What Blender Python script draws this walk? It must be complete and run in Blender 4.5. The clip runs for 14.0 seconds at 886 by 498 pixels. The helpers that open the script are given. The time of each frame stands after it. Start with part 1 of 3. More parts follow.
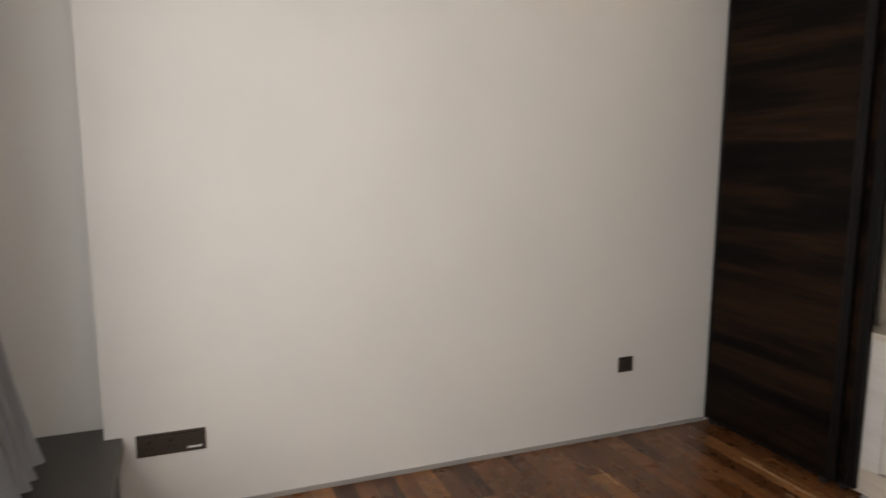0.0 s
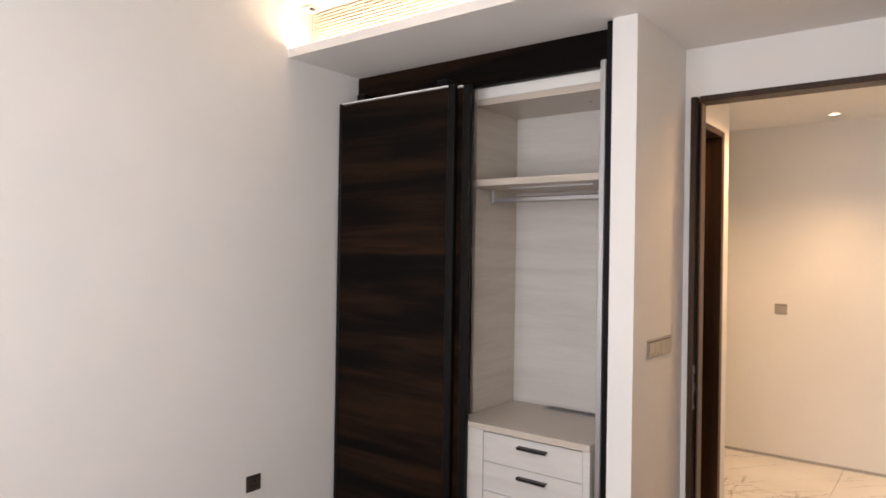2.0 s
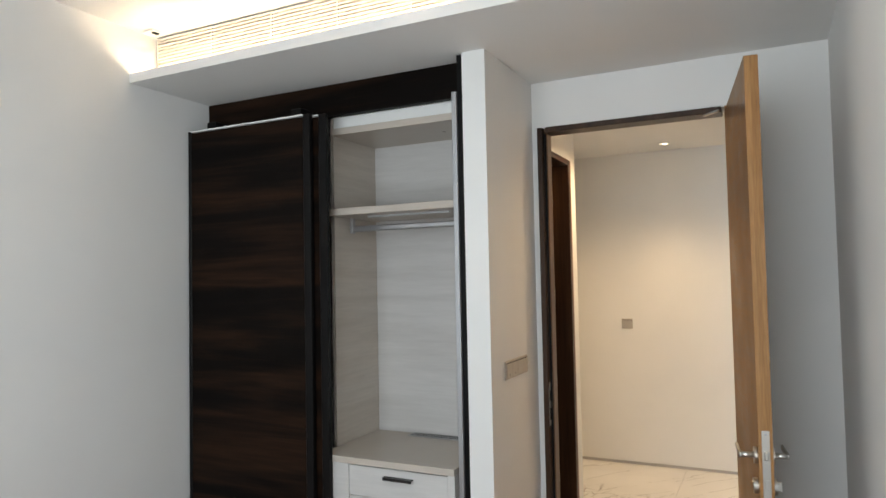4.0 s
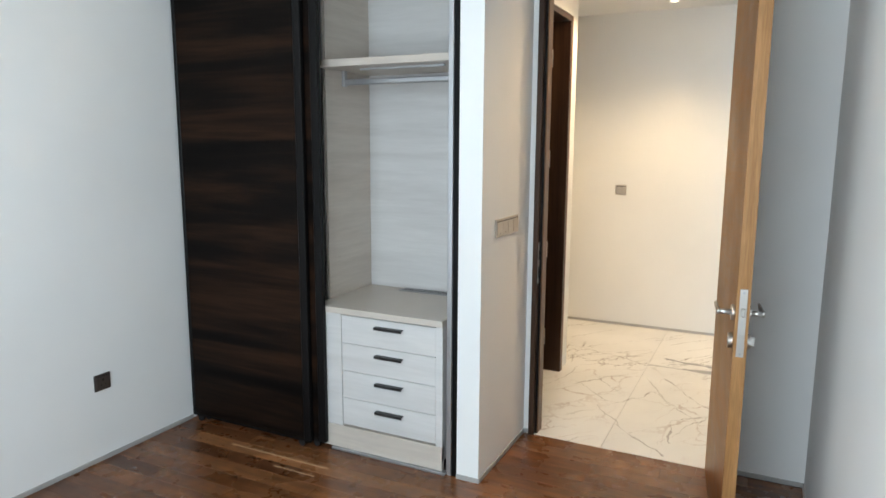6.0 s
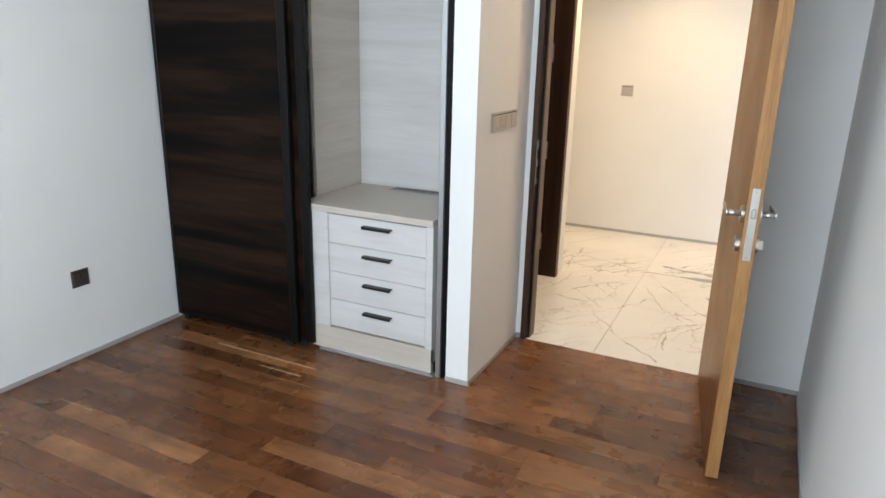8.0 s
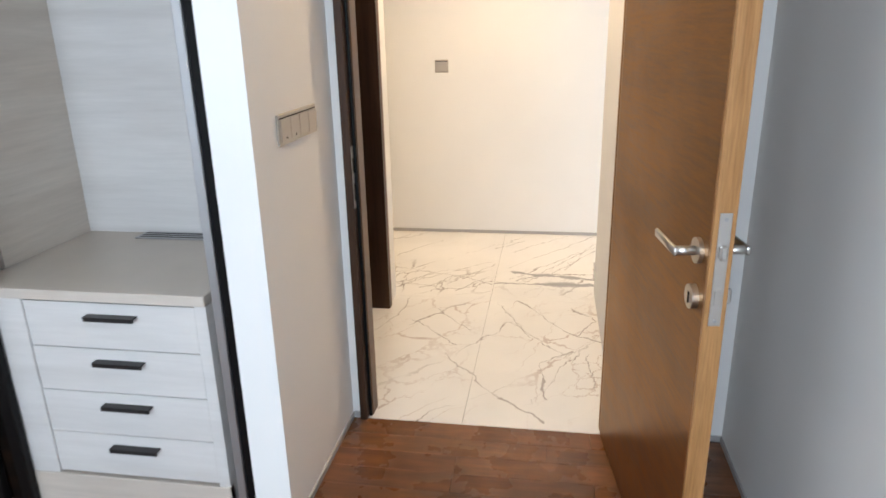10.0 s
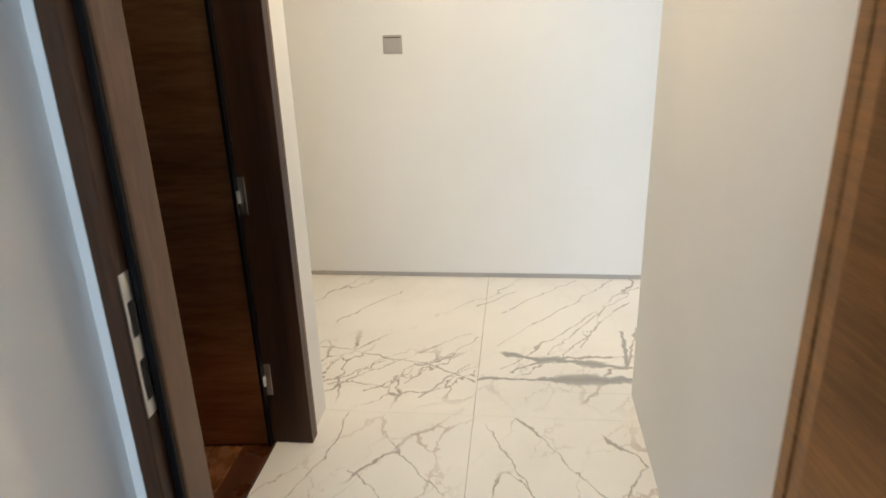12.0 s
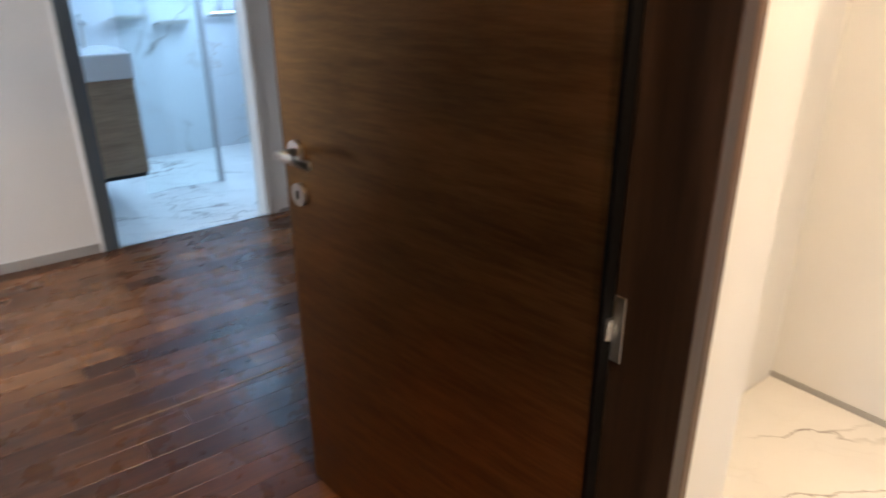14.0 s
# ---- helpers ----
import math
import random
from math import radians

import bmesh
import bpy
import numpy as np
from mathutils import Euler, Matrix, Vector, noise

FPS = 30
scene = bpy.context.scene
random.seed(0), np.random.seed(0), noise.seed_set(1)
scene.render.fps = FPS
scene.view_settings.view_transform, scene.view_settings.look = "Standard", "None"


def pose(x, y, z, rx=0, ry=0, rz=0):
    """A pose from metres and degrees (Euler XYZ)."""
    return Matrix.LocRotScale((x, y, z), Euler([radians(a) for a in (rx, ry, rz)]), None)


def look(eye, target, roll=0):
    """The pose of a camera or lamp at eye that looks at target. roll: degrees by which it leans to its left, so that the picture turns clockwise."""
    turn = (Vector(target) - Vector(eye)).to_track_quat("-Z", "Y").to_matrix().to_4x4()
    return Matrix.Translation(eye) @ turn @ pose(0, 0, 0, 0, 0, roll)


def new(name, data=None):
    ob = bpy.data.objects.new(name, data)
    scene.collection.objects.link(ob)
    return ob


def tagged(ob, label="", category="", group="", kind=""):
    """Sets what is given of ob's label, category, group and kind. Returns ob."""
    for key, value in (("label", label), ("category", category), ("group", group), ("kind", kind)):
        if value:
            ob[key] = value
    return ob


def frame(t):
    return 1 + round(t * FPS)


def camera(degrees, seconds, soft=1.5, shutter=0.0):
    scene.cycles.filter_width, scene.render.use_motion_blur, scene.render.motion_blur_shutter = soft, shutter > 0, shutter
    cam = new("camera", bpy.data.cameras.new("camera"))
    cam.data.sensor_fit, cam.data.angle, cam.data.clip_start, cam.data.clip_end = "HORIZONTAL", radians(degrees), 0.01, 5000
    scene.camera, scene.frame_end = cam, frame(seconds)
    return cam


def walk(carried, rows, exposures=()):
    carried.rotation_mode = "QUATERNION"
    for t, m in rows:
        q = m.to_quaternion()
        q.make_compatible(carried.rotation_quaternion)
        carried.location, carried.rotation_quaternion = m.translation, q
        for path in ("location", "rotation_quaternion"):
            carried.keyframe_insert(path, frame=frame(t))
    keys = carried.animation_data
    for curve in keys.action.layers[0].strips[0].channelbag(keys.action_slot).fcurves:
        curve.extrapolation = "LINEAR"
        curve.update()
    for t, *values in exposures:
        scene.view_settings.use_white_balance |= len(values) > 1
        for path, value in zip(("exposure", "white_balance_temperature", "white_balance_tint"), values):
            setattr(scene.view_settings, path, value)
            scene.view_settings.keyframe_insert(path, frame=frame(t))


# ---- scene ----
cam = camera(67.0, 14.0, shutter=0.3)
PATH = [
    (0, (1.781, 0.697, 1.487), (2.494, 2.542, 1.193), 0.1),
    (0.5, (1.776, 0.741, 1.514), (2.871, 2.399, 1.289), 0.9),
    (1, (1.757, 0.764, 1.538), (3.062, 2.27, 1.365), 1.1),
    (1.5, (1.796, 0.742, 1.545), (3.281, 2.079, 1.465), 1.2),
    (2, (1.802, 0.731, 1.551), (3.389, 1.949, 1.556), 0.9),
    (2.5, (1.796, 0.715, 1.568), (3.454, 1.827, 1.678), 0.7),
    (3, (1.812, 0.709, 1.574), (3.547, 1.693, 1.719), 0.4),
    (3.2, (1.824, 0.708, 1.578), (3.579, 1.655, 1.728), 0.1),
    (5.5, (1.818, 0.671, 1.52), (3.626, 1.508, 1.35), -0.4),
    (6, (1.843, 0.685, 1.519), (3.618, 1.552, 1.206), 0.3),
    (6.5, (1.852, 0.686, 1.501), (3.597, 1.577, 1.097), 0.5),
    (7, (1.864, 0.69, 1.482), (3.562, 1.606, 0.953), 0.0),
    (7.2, (1.875, 0.69, 1.474), (3.556, 1.606, 0.893), 0.1),
    (9.3, (2.484, 0.952, 1.405), (4.338, 1.477, 0.87), -1.2),
    (9.5, (2.599, 1.008, 1.416), (4.463, 1.439, 0.832), -2.2),
    (10, (2.946, 1.074, 1.389), (4.82, 1.381, 0.759), -1.2),
    (10.5, (3.283, 1.152, 1.373), (5.176, 1.338, 0.756), -0.6),
    (11, (3.628, 1.204, 1.379), (5.524, 1.265, 0.745), -2.5),
    (11.5, (3.987, 1.185, 1.343), (5.855, 1.342, 0.646), -2.7),
    (12, (4.328, 1.221, 1.338), (6.187, 1.443, 0.634), -1.8),
    (12.5, (4.64, 1.284, 1.323), (6.508, 1.588, 0.675), -2.5),
    (13, (4.967, 1.348, 1.282), (6.765, 1.885, 0.588), -1.9),
    (13.3, (5.095, 1.404, 1.325), (6.776, 2.247, 0.646), -1.7),
    (13.5, (5.161, 1.447, 1.341), (6.775, 2.4, 0.642), -1.8),
    (13.7, (5.238, 1.457, 1.331), (6.675, 2.646, 0.61), -2.4),
    (13.8, (5.268, 1.453, 1.326), (6.618, 2.75, 0.62), -1.7),
    (14, (5.333, 1.453, 1.328), (6.452, 2.921, 0.559), -0.4),
]
EXPOSURES = [
    (0, -1.0, 8100, 20), (0.5, -0.72, 8200, 25), (1.0, -0.5, 8100, 25), (1.5, -0.39, 7900, 25), (2.0, -0.43, 7700, 25), (3.0, -0.8, 7400, 19),
    (5.3, -0.22, 6200, 8), (7.2, -0.05, 6300, 9), (9.4, 0.02, 6250, 13), (10.5, -0.06, 6050, 13), (11.3, -0.20, 6100, 11), (12.0, -0.22, 5600, 6), (12.5, -0.38, 5450, 6), (13.0, -0.30, 5500, 9), (13.5, -0.16, 5800, 12), (14.0, 0.26, 6350, 14),
]
walk(cam, [(t, look(eye, target, roll)) for t, eye, target, roll in PATH], EXPOSURES)

# ---- world and light ----
world = bpy.data.worlds.new("world")
scene.world = world
world.use_nodes = True
_wn, _wl = world.node_tree.nodes, world.node_tree.links
_sky = _wn.new("ShaderNodeTexSky")
_sky.sky_type, _sky.sun_disc = "NISHITA", False
_sky.sun_elevation, _sky.sun_rotation = radians(40), radians(200)
_wl.new(_sky.outputs[0], _wn["Background"].inputs[0])
_wn["Background"].inputs[1].default_value = 0.12


def area_lamp(name, m, sx, sy, watts, colour):
    d = bpy.data.lights.new(name, "AREA")
    d.shape, d.size, d.size_y, d.energy, d.color = "RECTANGLE", sx, sy, watts, colour
    ob = new(name, d)
    ob.matrix_world = m
    return ob


def spot_lamp(name, at, target, watts, colour, angle=70, blend=0.7, radius=0.03):
    d = bpy.data.lights.new(name, "SPOT")
    d.energy, d.color, d.spot_size, d.spot_blend, d.shadow_soft_size = watts, colour, radians(angle), blend, radius
    ob = new(name, d)
    ob.matrix_world = look(at, target)
    return ob


COOL, WARM, DAY, BLUE = (0.80, 0.92, 1.0), (1.0, 0.71, 0.40), (0.92, 0.96, 1.0), (0.40, 0.68, 1.0)
W_BED, W_SECOND, W_BATH, W_HALL = 108, 40, 36, 44
W_SPOT, W_SPOT_NEAR, LED = 50, 116, 72
area_lamp("window_light", look((0.955, 1.60, 1.45), (5, 1.60, 1.35)), 2.0, 2.0, W_BED, COOL)
area_lamp("window_light_second", look((3.05, 4.35, 1.5), (6, 4.35, 0.8)), 1.2, 1.9, W_SECOND, DAY)
area_lamp("window_light_bath", look((7.40, 6.2, 1.75), (6.2, 6.0, 0.6)), 0.9, 1.0, W_BATH, BLUE)
area_lamp("window_light_hall", look((3.68, -0.85, 1.4), (7.4, 0.6, 1.2)), 1.3, 2.0, W_HALL, COOL)
spot_lamp("downlight_lamp", (7.15, 1.415, 2.535), (7.15, 1.415, 0), W_SPOT, WARM, 62, 1.0, 0.05)
spot_lamp("downlight_lamp", (5.95, 1.34, 2.535), (5.95, 1.34, 0), W_SPOT_NEAR, WARM, 150, 0.5)
# added out of view to lift the warm fill in the hall
spot_lamp("downlight_lamp", (5.9, -0.9, 2.535), (5.9, -0.9, 0), 140, WARM, 110, 0.8)


# ---- materials ----
class Mat:
    """A node material with a Principled shader, and short ways to add nodes."""

    def __init__(self, name, colour=(0.5, 0.5, 0.5), rough=0.5, metal=0.0, **more):
        self.m = bpy.data.materials.new(name)
        self.m.use_nodes = True
        self.n, self.l = self.m.node_tree.nodes, self.m.node_tree.links
        self.p = self.n["Principled BSDF"]
        self.set("Base Color", (*colour, 1)), self.set("Roughness", rough), self.set("Metallic", metal)
        for k, v in more.items():
            self.set(k.replace("_", " "), v)

    def set(self, key, v):
        self.p.inputs[key].default_value = v

    def link(self, a, b):
        self.l.new(a, b)

    def coords(self, scale=(1, 1, 1), random_shift=False, turn=0.0):
        c, m = self.n.new("ShaderNodeTexCoord"), self.n.new("ShaderNodeMapping")
        m.inputs["Scale"].default_value = scale
        m.inputs["Rotation"].default_value = (0, 0, radians(turn))
        self.link(c.outputs["Object"], m.inputs["Vector"])
        if random_shift:
            i, k = self.n.new("ShaderNodeObjectInfo"), self.n.new("ShaderNodeMath")
            k.operation, k.inputs[1].default_value = "MULTIPLY", 57.0
            self.link(i.outputs["Random"], k.inputs[0])
            self.link(k.outputs[0], m.inputs["Location"])
        return m.outputs[0]

    def noise(self, vec, scale, detail=4, rough=0.55, distortion=0.0):
        t = self.n.new("ShaderNodeTexNoise")
        t.inputs["Scale"].default_value, t.inputs["Detail"].default_value = scale, detail
        t.inputs["Roughness"].default_value, t.inputs["Distortion"].default_value = rough, distortion
        self.link(vec, t.inputs["Vector"])
        return t.outputs["Fac"]

    def ramp(self, fac, stops):
        r = self.n.new("ShaderNodeValToRGB")
        e = r.color_ramp.elements
        while len(e) < len(stops):
            e.new(0.5)
        for s, (at, c) in zip(e, stops):
            s.position, s.color = at, (*c, 1) if len(c) == 3 else c
        self.link(fac, r.inputs[0])
        return r.outputs[0]

    def grey(self, fac, a, b, at0=0.3, at1=0.7):
        return self.ramp(fac, [(at0, (a, a, a)), (at1, (b, b, b))])

    def mix(self, fac, a, b, mode="MIX"):
        x = self.n.new("ShaderNodeMix")
        x.data_type, x.blend_type = "RGBA", mode
        for v, i in ((fac, 0), (a, 6), (b, 7)):
            if isinstance(v, (int, float)):
                x.inputs[i].default_value = v
            elif isinstance(v, tuple):
                x.inputs[i].default_value = (*v, 1)
            else:
                self.link(v, x.inputs[i])
        return x.outputs[2]

    def bump(self, height, strength=0.2, distance=0.002):
        b = self.n.new("ShaderNodeBump")
        b.inputs["Strength"].default_value, b.inputs["Distance"].default_value = strength, distance
        self.link(height, b.inputs["Height"])
        self.link(b.outputs[0], self.p.inputs["Normal"])

    def colour(self, out):
        self.link(out, self.p.inputs["Base Color"])

    def rough(self, out):
        self.link(out, self.p.inputs["Roughness"])


def paint(name, colour, rough=0.6):
    a = Mat(name, colour, rough)
    v = a.coords()
    big = a.noise(v, 1.3, 3)
    c2 = tuple(c * 0.955 for c in colour)
    a.colour(a.ramp(big, [(0.35, c2), (0.65, colour)]))
    a.bump(a.noise(v, 160, 3), 0.08, 0.001)
    return a.m


def wood(name, tones, rough, scale, bands=1.0, sheen=(0.8, 1.2), shift=True, gloss_bump=0.06, level=0.5, fibre=None):
    """Veneer or plank: long streaks along the axis with the small scale value."""
    a = Mat(name, tones[0], rough)
    a.set("Specular IOR Level", level)
    v = a.coords(scale, shift)
    streak = a.noise(v, 1.0, 6, 0.6, 0.4)
    fine = a.noise(v, 7.0, 5, 0.65)
    base = a.ramp(streak, [(0.28, tones[0]), (0.45, tones[1]), (0.58, tones[2]), (0.72, tones[1])])
    dark = a.grey(fine, 0.72, 1.12, 0.35, 0.65)
    a.colour(a.mix(bands, base, dark, "MULTIPLY"))
    a.rough(a.grey(fine, rough * sheen[0], rough * sheen[1]))
    a.bump(fine, gloss_bump, 0.001)
    if fibre:
        # tinted lustre of the fibres under the lacquer, uneven where it is worn
        a.set("IOR", 2.6), a.set("Specular Tint", (*fibre, 1))
        wear = a.noise(a.coords((1, 1, 1)), 2.6, 5, 0.6)
        grain = a.mix(0.5, a.grey(streak, 0.5, 0.9, 0.34, 0.66), a.grey(fine, 0.45, 0.95, 0.36, 0.64))
        a.link(grain, a.p.inputs["Specular IOR Level"])
        a.rough(a.grey(wear, rough * 0.85, rough * 1.25, 0.35, 0.65))
    return a.m


M_WALL = paint("wall_paint", (0.80, 0.79, 0.77))
M_CEIL = paint("ceiling_paint", (0.82, 0.81, 0.79), 0.8)
M_SLIDER = wood("smoked_veneer", [(0.0022, 0.0018, 0.0017), (0.0052, 0.0036, 0.0029), (0.024, 0.0115, 0.0064)], 0.45, (3, 0.35, 5.5), 0.9, shift=False, level=0.06)
M_ASH = wood("pale_ash_laminate", [(0.475, 0.415, 0.355), (0.53, 0.468, 0.405), (0.57, 0.512, 0.448)], 0.34, (0.7, 0.7, 9), 0.24, shift=False, level=0.55)
M_ASH_PALE = wood("white_ash_laminate", [(0.53, 0.505, 0.485), (0.57, 0.55, 0.53), (0.61, 0.59, 0.57)], 0.5, (0.7, 0.7, 9), 0.16, shift=False, level=0.35)
M_DOOR = wood("door_veneer", [(0.026, 0.0095, 0.0038), (0.047, 0.0180, 0.0068), (0.076, 0.0305, 0.0112)], 0.34, (1.3, 1.3, 13), 1.0, shift=False, level=0.66, fibre=(0.96, 0.55, 0.24))
M_LIP = wood("door_lipping", [(0.27, 0.122, 0.042), (0.34, 0.165, 0.058), (0.41, 0.21, 0.080)], 0.36, (30, 30, 1.6), 0.8, shift=False, level=0.3)
M_FRAME = wood("frame_veneer", [(0.020, 0.0095, 0.0055), (0.036, 0.0170, 0.0090), (0.058, 0.0280, 0.0145)], 0.38, (14, 14, 0.8), 0.9, shift=False, level=0.28)
M_STOP = wood("pale_frame_veneer", [(0.056, 0.028, 0.0135), (0.095, 0.048, 0.023), (0.138, 0.072, 0.036)], 0.38, (10, 10, 1.6), 0.9, shift=False, level=0.3)
M_VANITY = wood("vanity_veneer", [(0.30, 0.20, 0.13), (0.36, 0.25, 0.17), (0.42, 0.30, 0.20)], 0.4, (1, 1, 14), 0.7, shift=False)


def plank_wood(name, along):
    a = Mat(name, (0.1, 0.04, 0.02), 0.25)
    s = (2.2, 26, 26) if along == "x" else (26, 2.2, 26)
    v = a.coords(s, True)
    i = a.n.new("ShaderNodeObjectInfo")
    tone = a.ramp(i.outputs["Random"], [(0.0, (0.066, 0.022, 0.008)), (0.25, (0.130, 0.047, 0.016)), (0.5, (0.185, 0.072, 0.025)),
                                        (0.72, (0.098, 0.033, 0.011)), (0.9, (0.255, 0.108, 0.040)), (1.0, (0.150, 0.057, 0.020))])
    streak = a.noise(v, 0.8, 6, 0.62, 0.6)
    fine = a.noise(v, 5.0, 4, 0.6)
    c = a.mix(1.0, tone, a.grey(streak, 0.62, 1.35, 0.3, 0.7), "MULTIPLY")
    blot = a.noise(a.coords((9, 9, 9), True), 0.9, 4, 0.6)
    c = a.mix(0.8, c, a.grey(blot, 0.72, 1.18, 0.32, 0.62), "MULTIPLY")
    c = a.mix(0.7, c, a.grey(fine, 0.75, 1.15, 0.35, 0.65), "MULTIPLY")
    a.colour(c)
    w = a.noise(a.coords((3, 3, 3), True), 2.0, 4)
    a.rough(a.grey(w, 0.20, 0.38, 0.3, 0.7))
    a.bump(fine, 0.08, 0.0008)
    return a.m


M_PLANK_Y, M_PLANK_X = plank_wood("plank_lengthwise", "y"), plank_wood("plank_crosswise", "x")


# the boldest veins of the hall floor: from, to, half width
NEAR_VEINS = [((6.26, 1.22), (6.00, 1.05), 0.0050), ((6.00, 1.05), (5.83, 0.90), 0.0062), ((5.83, 0.90), (5.79, 0.80), 0.0087),
              ((6.19, 0.94), (6.04, 0.83), 0.0074), ((6.04, 0.83), (5.85, 0.91), 0.0062), ((6.22, 1.33), (5.80, 1.13), 0.0031),
              ((5.70, 0.96), (5.56, 1.09), 0.0043), ((5.56, 1.09), (5.26, 1.07), 0.0056), ((5.61, 1.51), (5.26, 1.24), 0.0037),
              ((5.26, 1.24), (5.12, 1.06), 0.0074), ((5.66, 0.88), (5.38, 0.86), 0.0031), ((6.25, 1.81), (6.00, 1.81), 0.0043),
              ((6.00, 1.81), (5.74, 1.93), 0.0062), ((5.95, 1.72), (5.70, 1.48), 0.0045), ((6.15, 1.66), (5.86, 1.42), 0.0035),
              ((5.98, 1.24), (5.58, 0.93), 0.0028)]
FAR_VEINS = [((6.70, 2.02), (6.61, 1.60), 0.0043), ((6.61, 1.60), (6.47, 1.37), 0.0074), ((6.93, 2.02), (7.28, 1.78), 0.0037),
             ((6.85, 1.41), (6.42, 1.92), 0.0037), ((7.12, 1.40), (7.30, 1.22), 0.0031), ((6.40, 1.97), (6.62, 1.74), 0.0035),
             ((6.39, 1.78), (6.68, 1.48), 0.0040), ((6.45, 1.64), (6.82, 1.37), 0.0040), ((6.36, 1.56), (6.60, 1.40), 0.0050),
             ((6.55, 1.28), (6.80, 1.10), 0.0045), ((6.66, 1.20), (7.10, 0.86), 0.0040), ((6.75, 0.98), (7.20, 0.72), 0.0045),
             ((7.06, 1.30), (7.44, 0.92), 0.0030), ((7.45, 0.76), (6.75, 1.30), 0.0037), ((7.30, 0.70), (6.70, 1.10), 0.0043),
             ((6.93, 0.72), (6.60, 0.80), 0.0087)]
THICK_VEINS = [((6.49, 1.35), (6.50, 1.12), 0.014), ((6.50, 1.12), (6.525, 0.70), 0.040), ((6.69, 1.26), (6.66, 1.12), 0.028), ((6.66, 1.12), (6.63, 0.90), 0.034),
               ((6.63, 0.90), (6.58, 0.70), 0.018), ((6.66, 1.12), (6.54, 1.24), 0.012), ((6.90, 0.78), (6.62, 0.80), 0.014)]


def marble(name, base=(0.82, 0.80, 0.765), band=True):
    """White marble: veins run slantwise, thin and sparse, thick and crowded in one band of the slab."""
    a = Mat(name, base, 0.16)
    v0 = a.coords((1, 1, 1), False, 33)
    wv = a.n.new("ShaderNodeTexNoise")
    wv.inputs["Scale"].default_value, wv.inputs["Detail"].default_value, wv.inputs["Roughness"].default_value = 2.4, 7, 0.62
    a.link(v0, wv.inputs["Vector"])
    add = a.n.new("ShaderNodeMix")
    add.data_type, add.blend_type = "RGBA", "LINEAR_LIGHT"
    add.inputs[0].default_value = 0.16
    a.link(v0, add.inputs[6]), a.link(wv.outputs["Color"], add.inputs[7])
    warped = add.outputs[2]

    def math_(op, x, y):
        k = a.n.new("ShaderNodeMath")
        k.operation, k.use_clamp = op, op == "MULTIPLY"
        for n_, q in ((0, x), (1, y)):
            if isinstance(q, (int, float)):
                k.inputs[n_].default_value = q
            else:
                a.link(q, k.inputs[n_])
        return k.outputs[0]

    def cracks(scale, width, stretch, vary, shift):
        m = a.n.new("ShaderNodeMapping")
        m.inputs["Scale"].default_value, m.inputs["Location"].default_value = stretch, (shift, shift * 0.7, 0)
        a.link(warped, m.inputs["Vector"])
        t = a.n.new("ShaderNodeTexVoronoi")
        t.feature = "DISTANCE_TO_EDGE"
        t.inputs["Scale"].default_value = scale
        a.link(m.outputs[0], t.inputs["Vector"])
        w = a.ramp(a.noise(m.outputs[0], vary, 3), [(0.38, (0.08, 0.08, 0.08)), (0.55, (0.35, 0.35, 0.35)), (0.72, (1, 1, 1))])
        return a.ramp(math_("DIVIDE", t.outputs["Distance"], w), [(0.0, (1, 1, 1)), (width * 0.6, (0.8, 0.8, 0.8)), (width, (0, 0, 0))])

    sparse = math_("MULTIPLY", cracks(1.25, 0.040, (0.45, 1.9, 1), 2.0, 0.0), a.grey(a.noise(v0, 2.3, 3), 0.0, 0.9, 0.46, 0.60))
    fine = math_("MULTIPLY", cracks(5.2, 0.062, (0.55, 1.4, 1), 4.0, 4.0), a.grey(a.noise(v0, 1.7, 4), 0.0, 0.85, 0.40, 0.58))
    cloud = a.noise(warped, 2.2, 6)
    c = a.ramp(cloud, [(0.3, tuple(x * 0.92 for x in base)), (0.6, base)])
    near = a.n.new("ShaderNodeSeparateXYZ")
    a.link(a.coords(), near.inputs[0])
    first_row = a.ramp(math_("SUBTRACT", near.outputs[0], 5.25), [(0.995, (1, 1, 1)), (1.0, (0.12, 0.12, 0.12))])
    c = a.mix(math_("MULTIPLY", fine, first_row) if band else fine, c, (0.52, 0.44, 0.40))
    c = a.mix(sparse, c, (0.30, 0.265, 0.24))
    if band:
        # the slabs past the first row are calmer
        s = a.n.new("ShaderNodeSeparateXYZ")
        a.link(a.coords(), s.inputs[0])
        away = math_("ABSOLUTE", math_("SUBTRACT", math_("ADD", s.outputs[0], math_("MULTIPLY", a.noise(v0, 1.6, 4), 0.45)), 6.735), 0)
        inside = a.ramp(away, [(0.10, (1, 1, 1)), (0.23, (0, 0, 0))])
        slab = a.ramp(math_("SUBTRACT", s.outputs[1], 0.38), [(0.999, (1, 1, 1)), (1.0, (0, 0, 0))])
        rest = a.ramp(slab, [(0.0, (1, 1, 1)), (1.0, (0.3, 0.3, 0.3))])
        crowd = math_("MULTIPLY", math_("MULTIPLY", cracks(6.4, 0.10, (0.5, 1.3, 1), 4.5, 2.0), inside), rest)
        c = a.mix(crowd, c, (0.36, 0.32, 0.295))
        small = a.n.new("ShaderNodeTexNoise")
        small.inputs["Scale"].default_value, small.inputs["Detail"].default_value, small.inputs["Roughness"].default_value = 5.0, 7, 0.66
        a.link(a.coords(), small.inputs["Vector"])
        bent = a.n.new("ShaderNodeMix")
        bent.data_type, bent.blend_type = "RGBA", "LINEAR_LIGHT"
        bent.inputs[0].default_value = 0.058
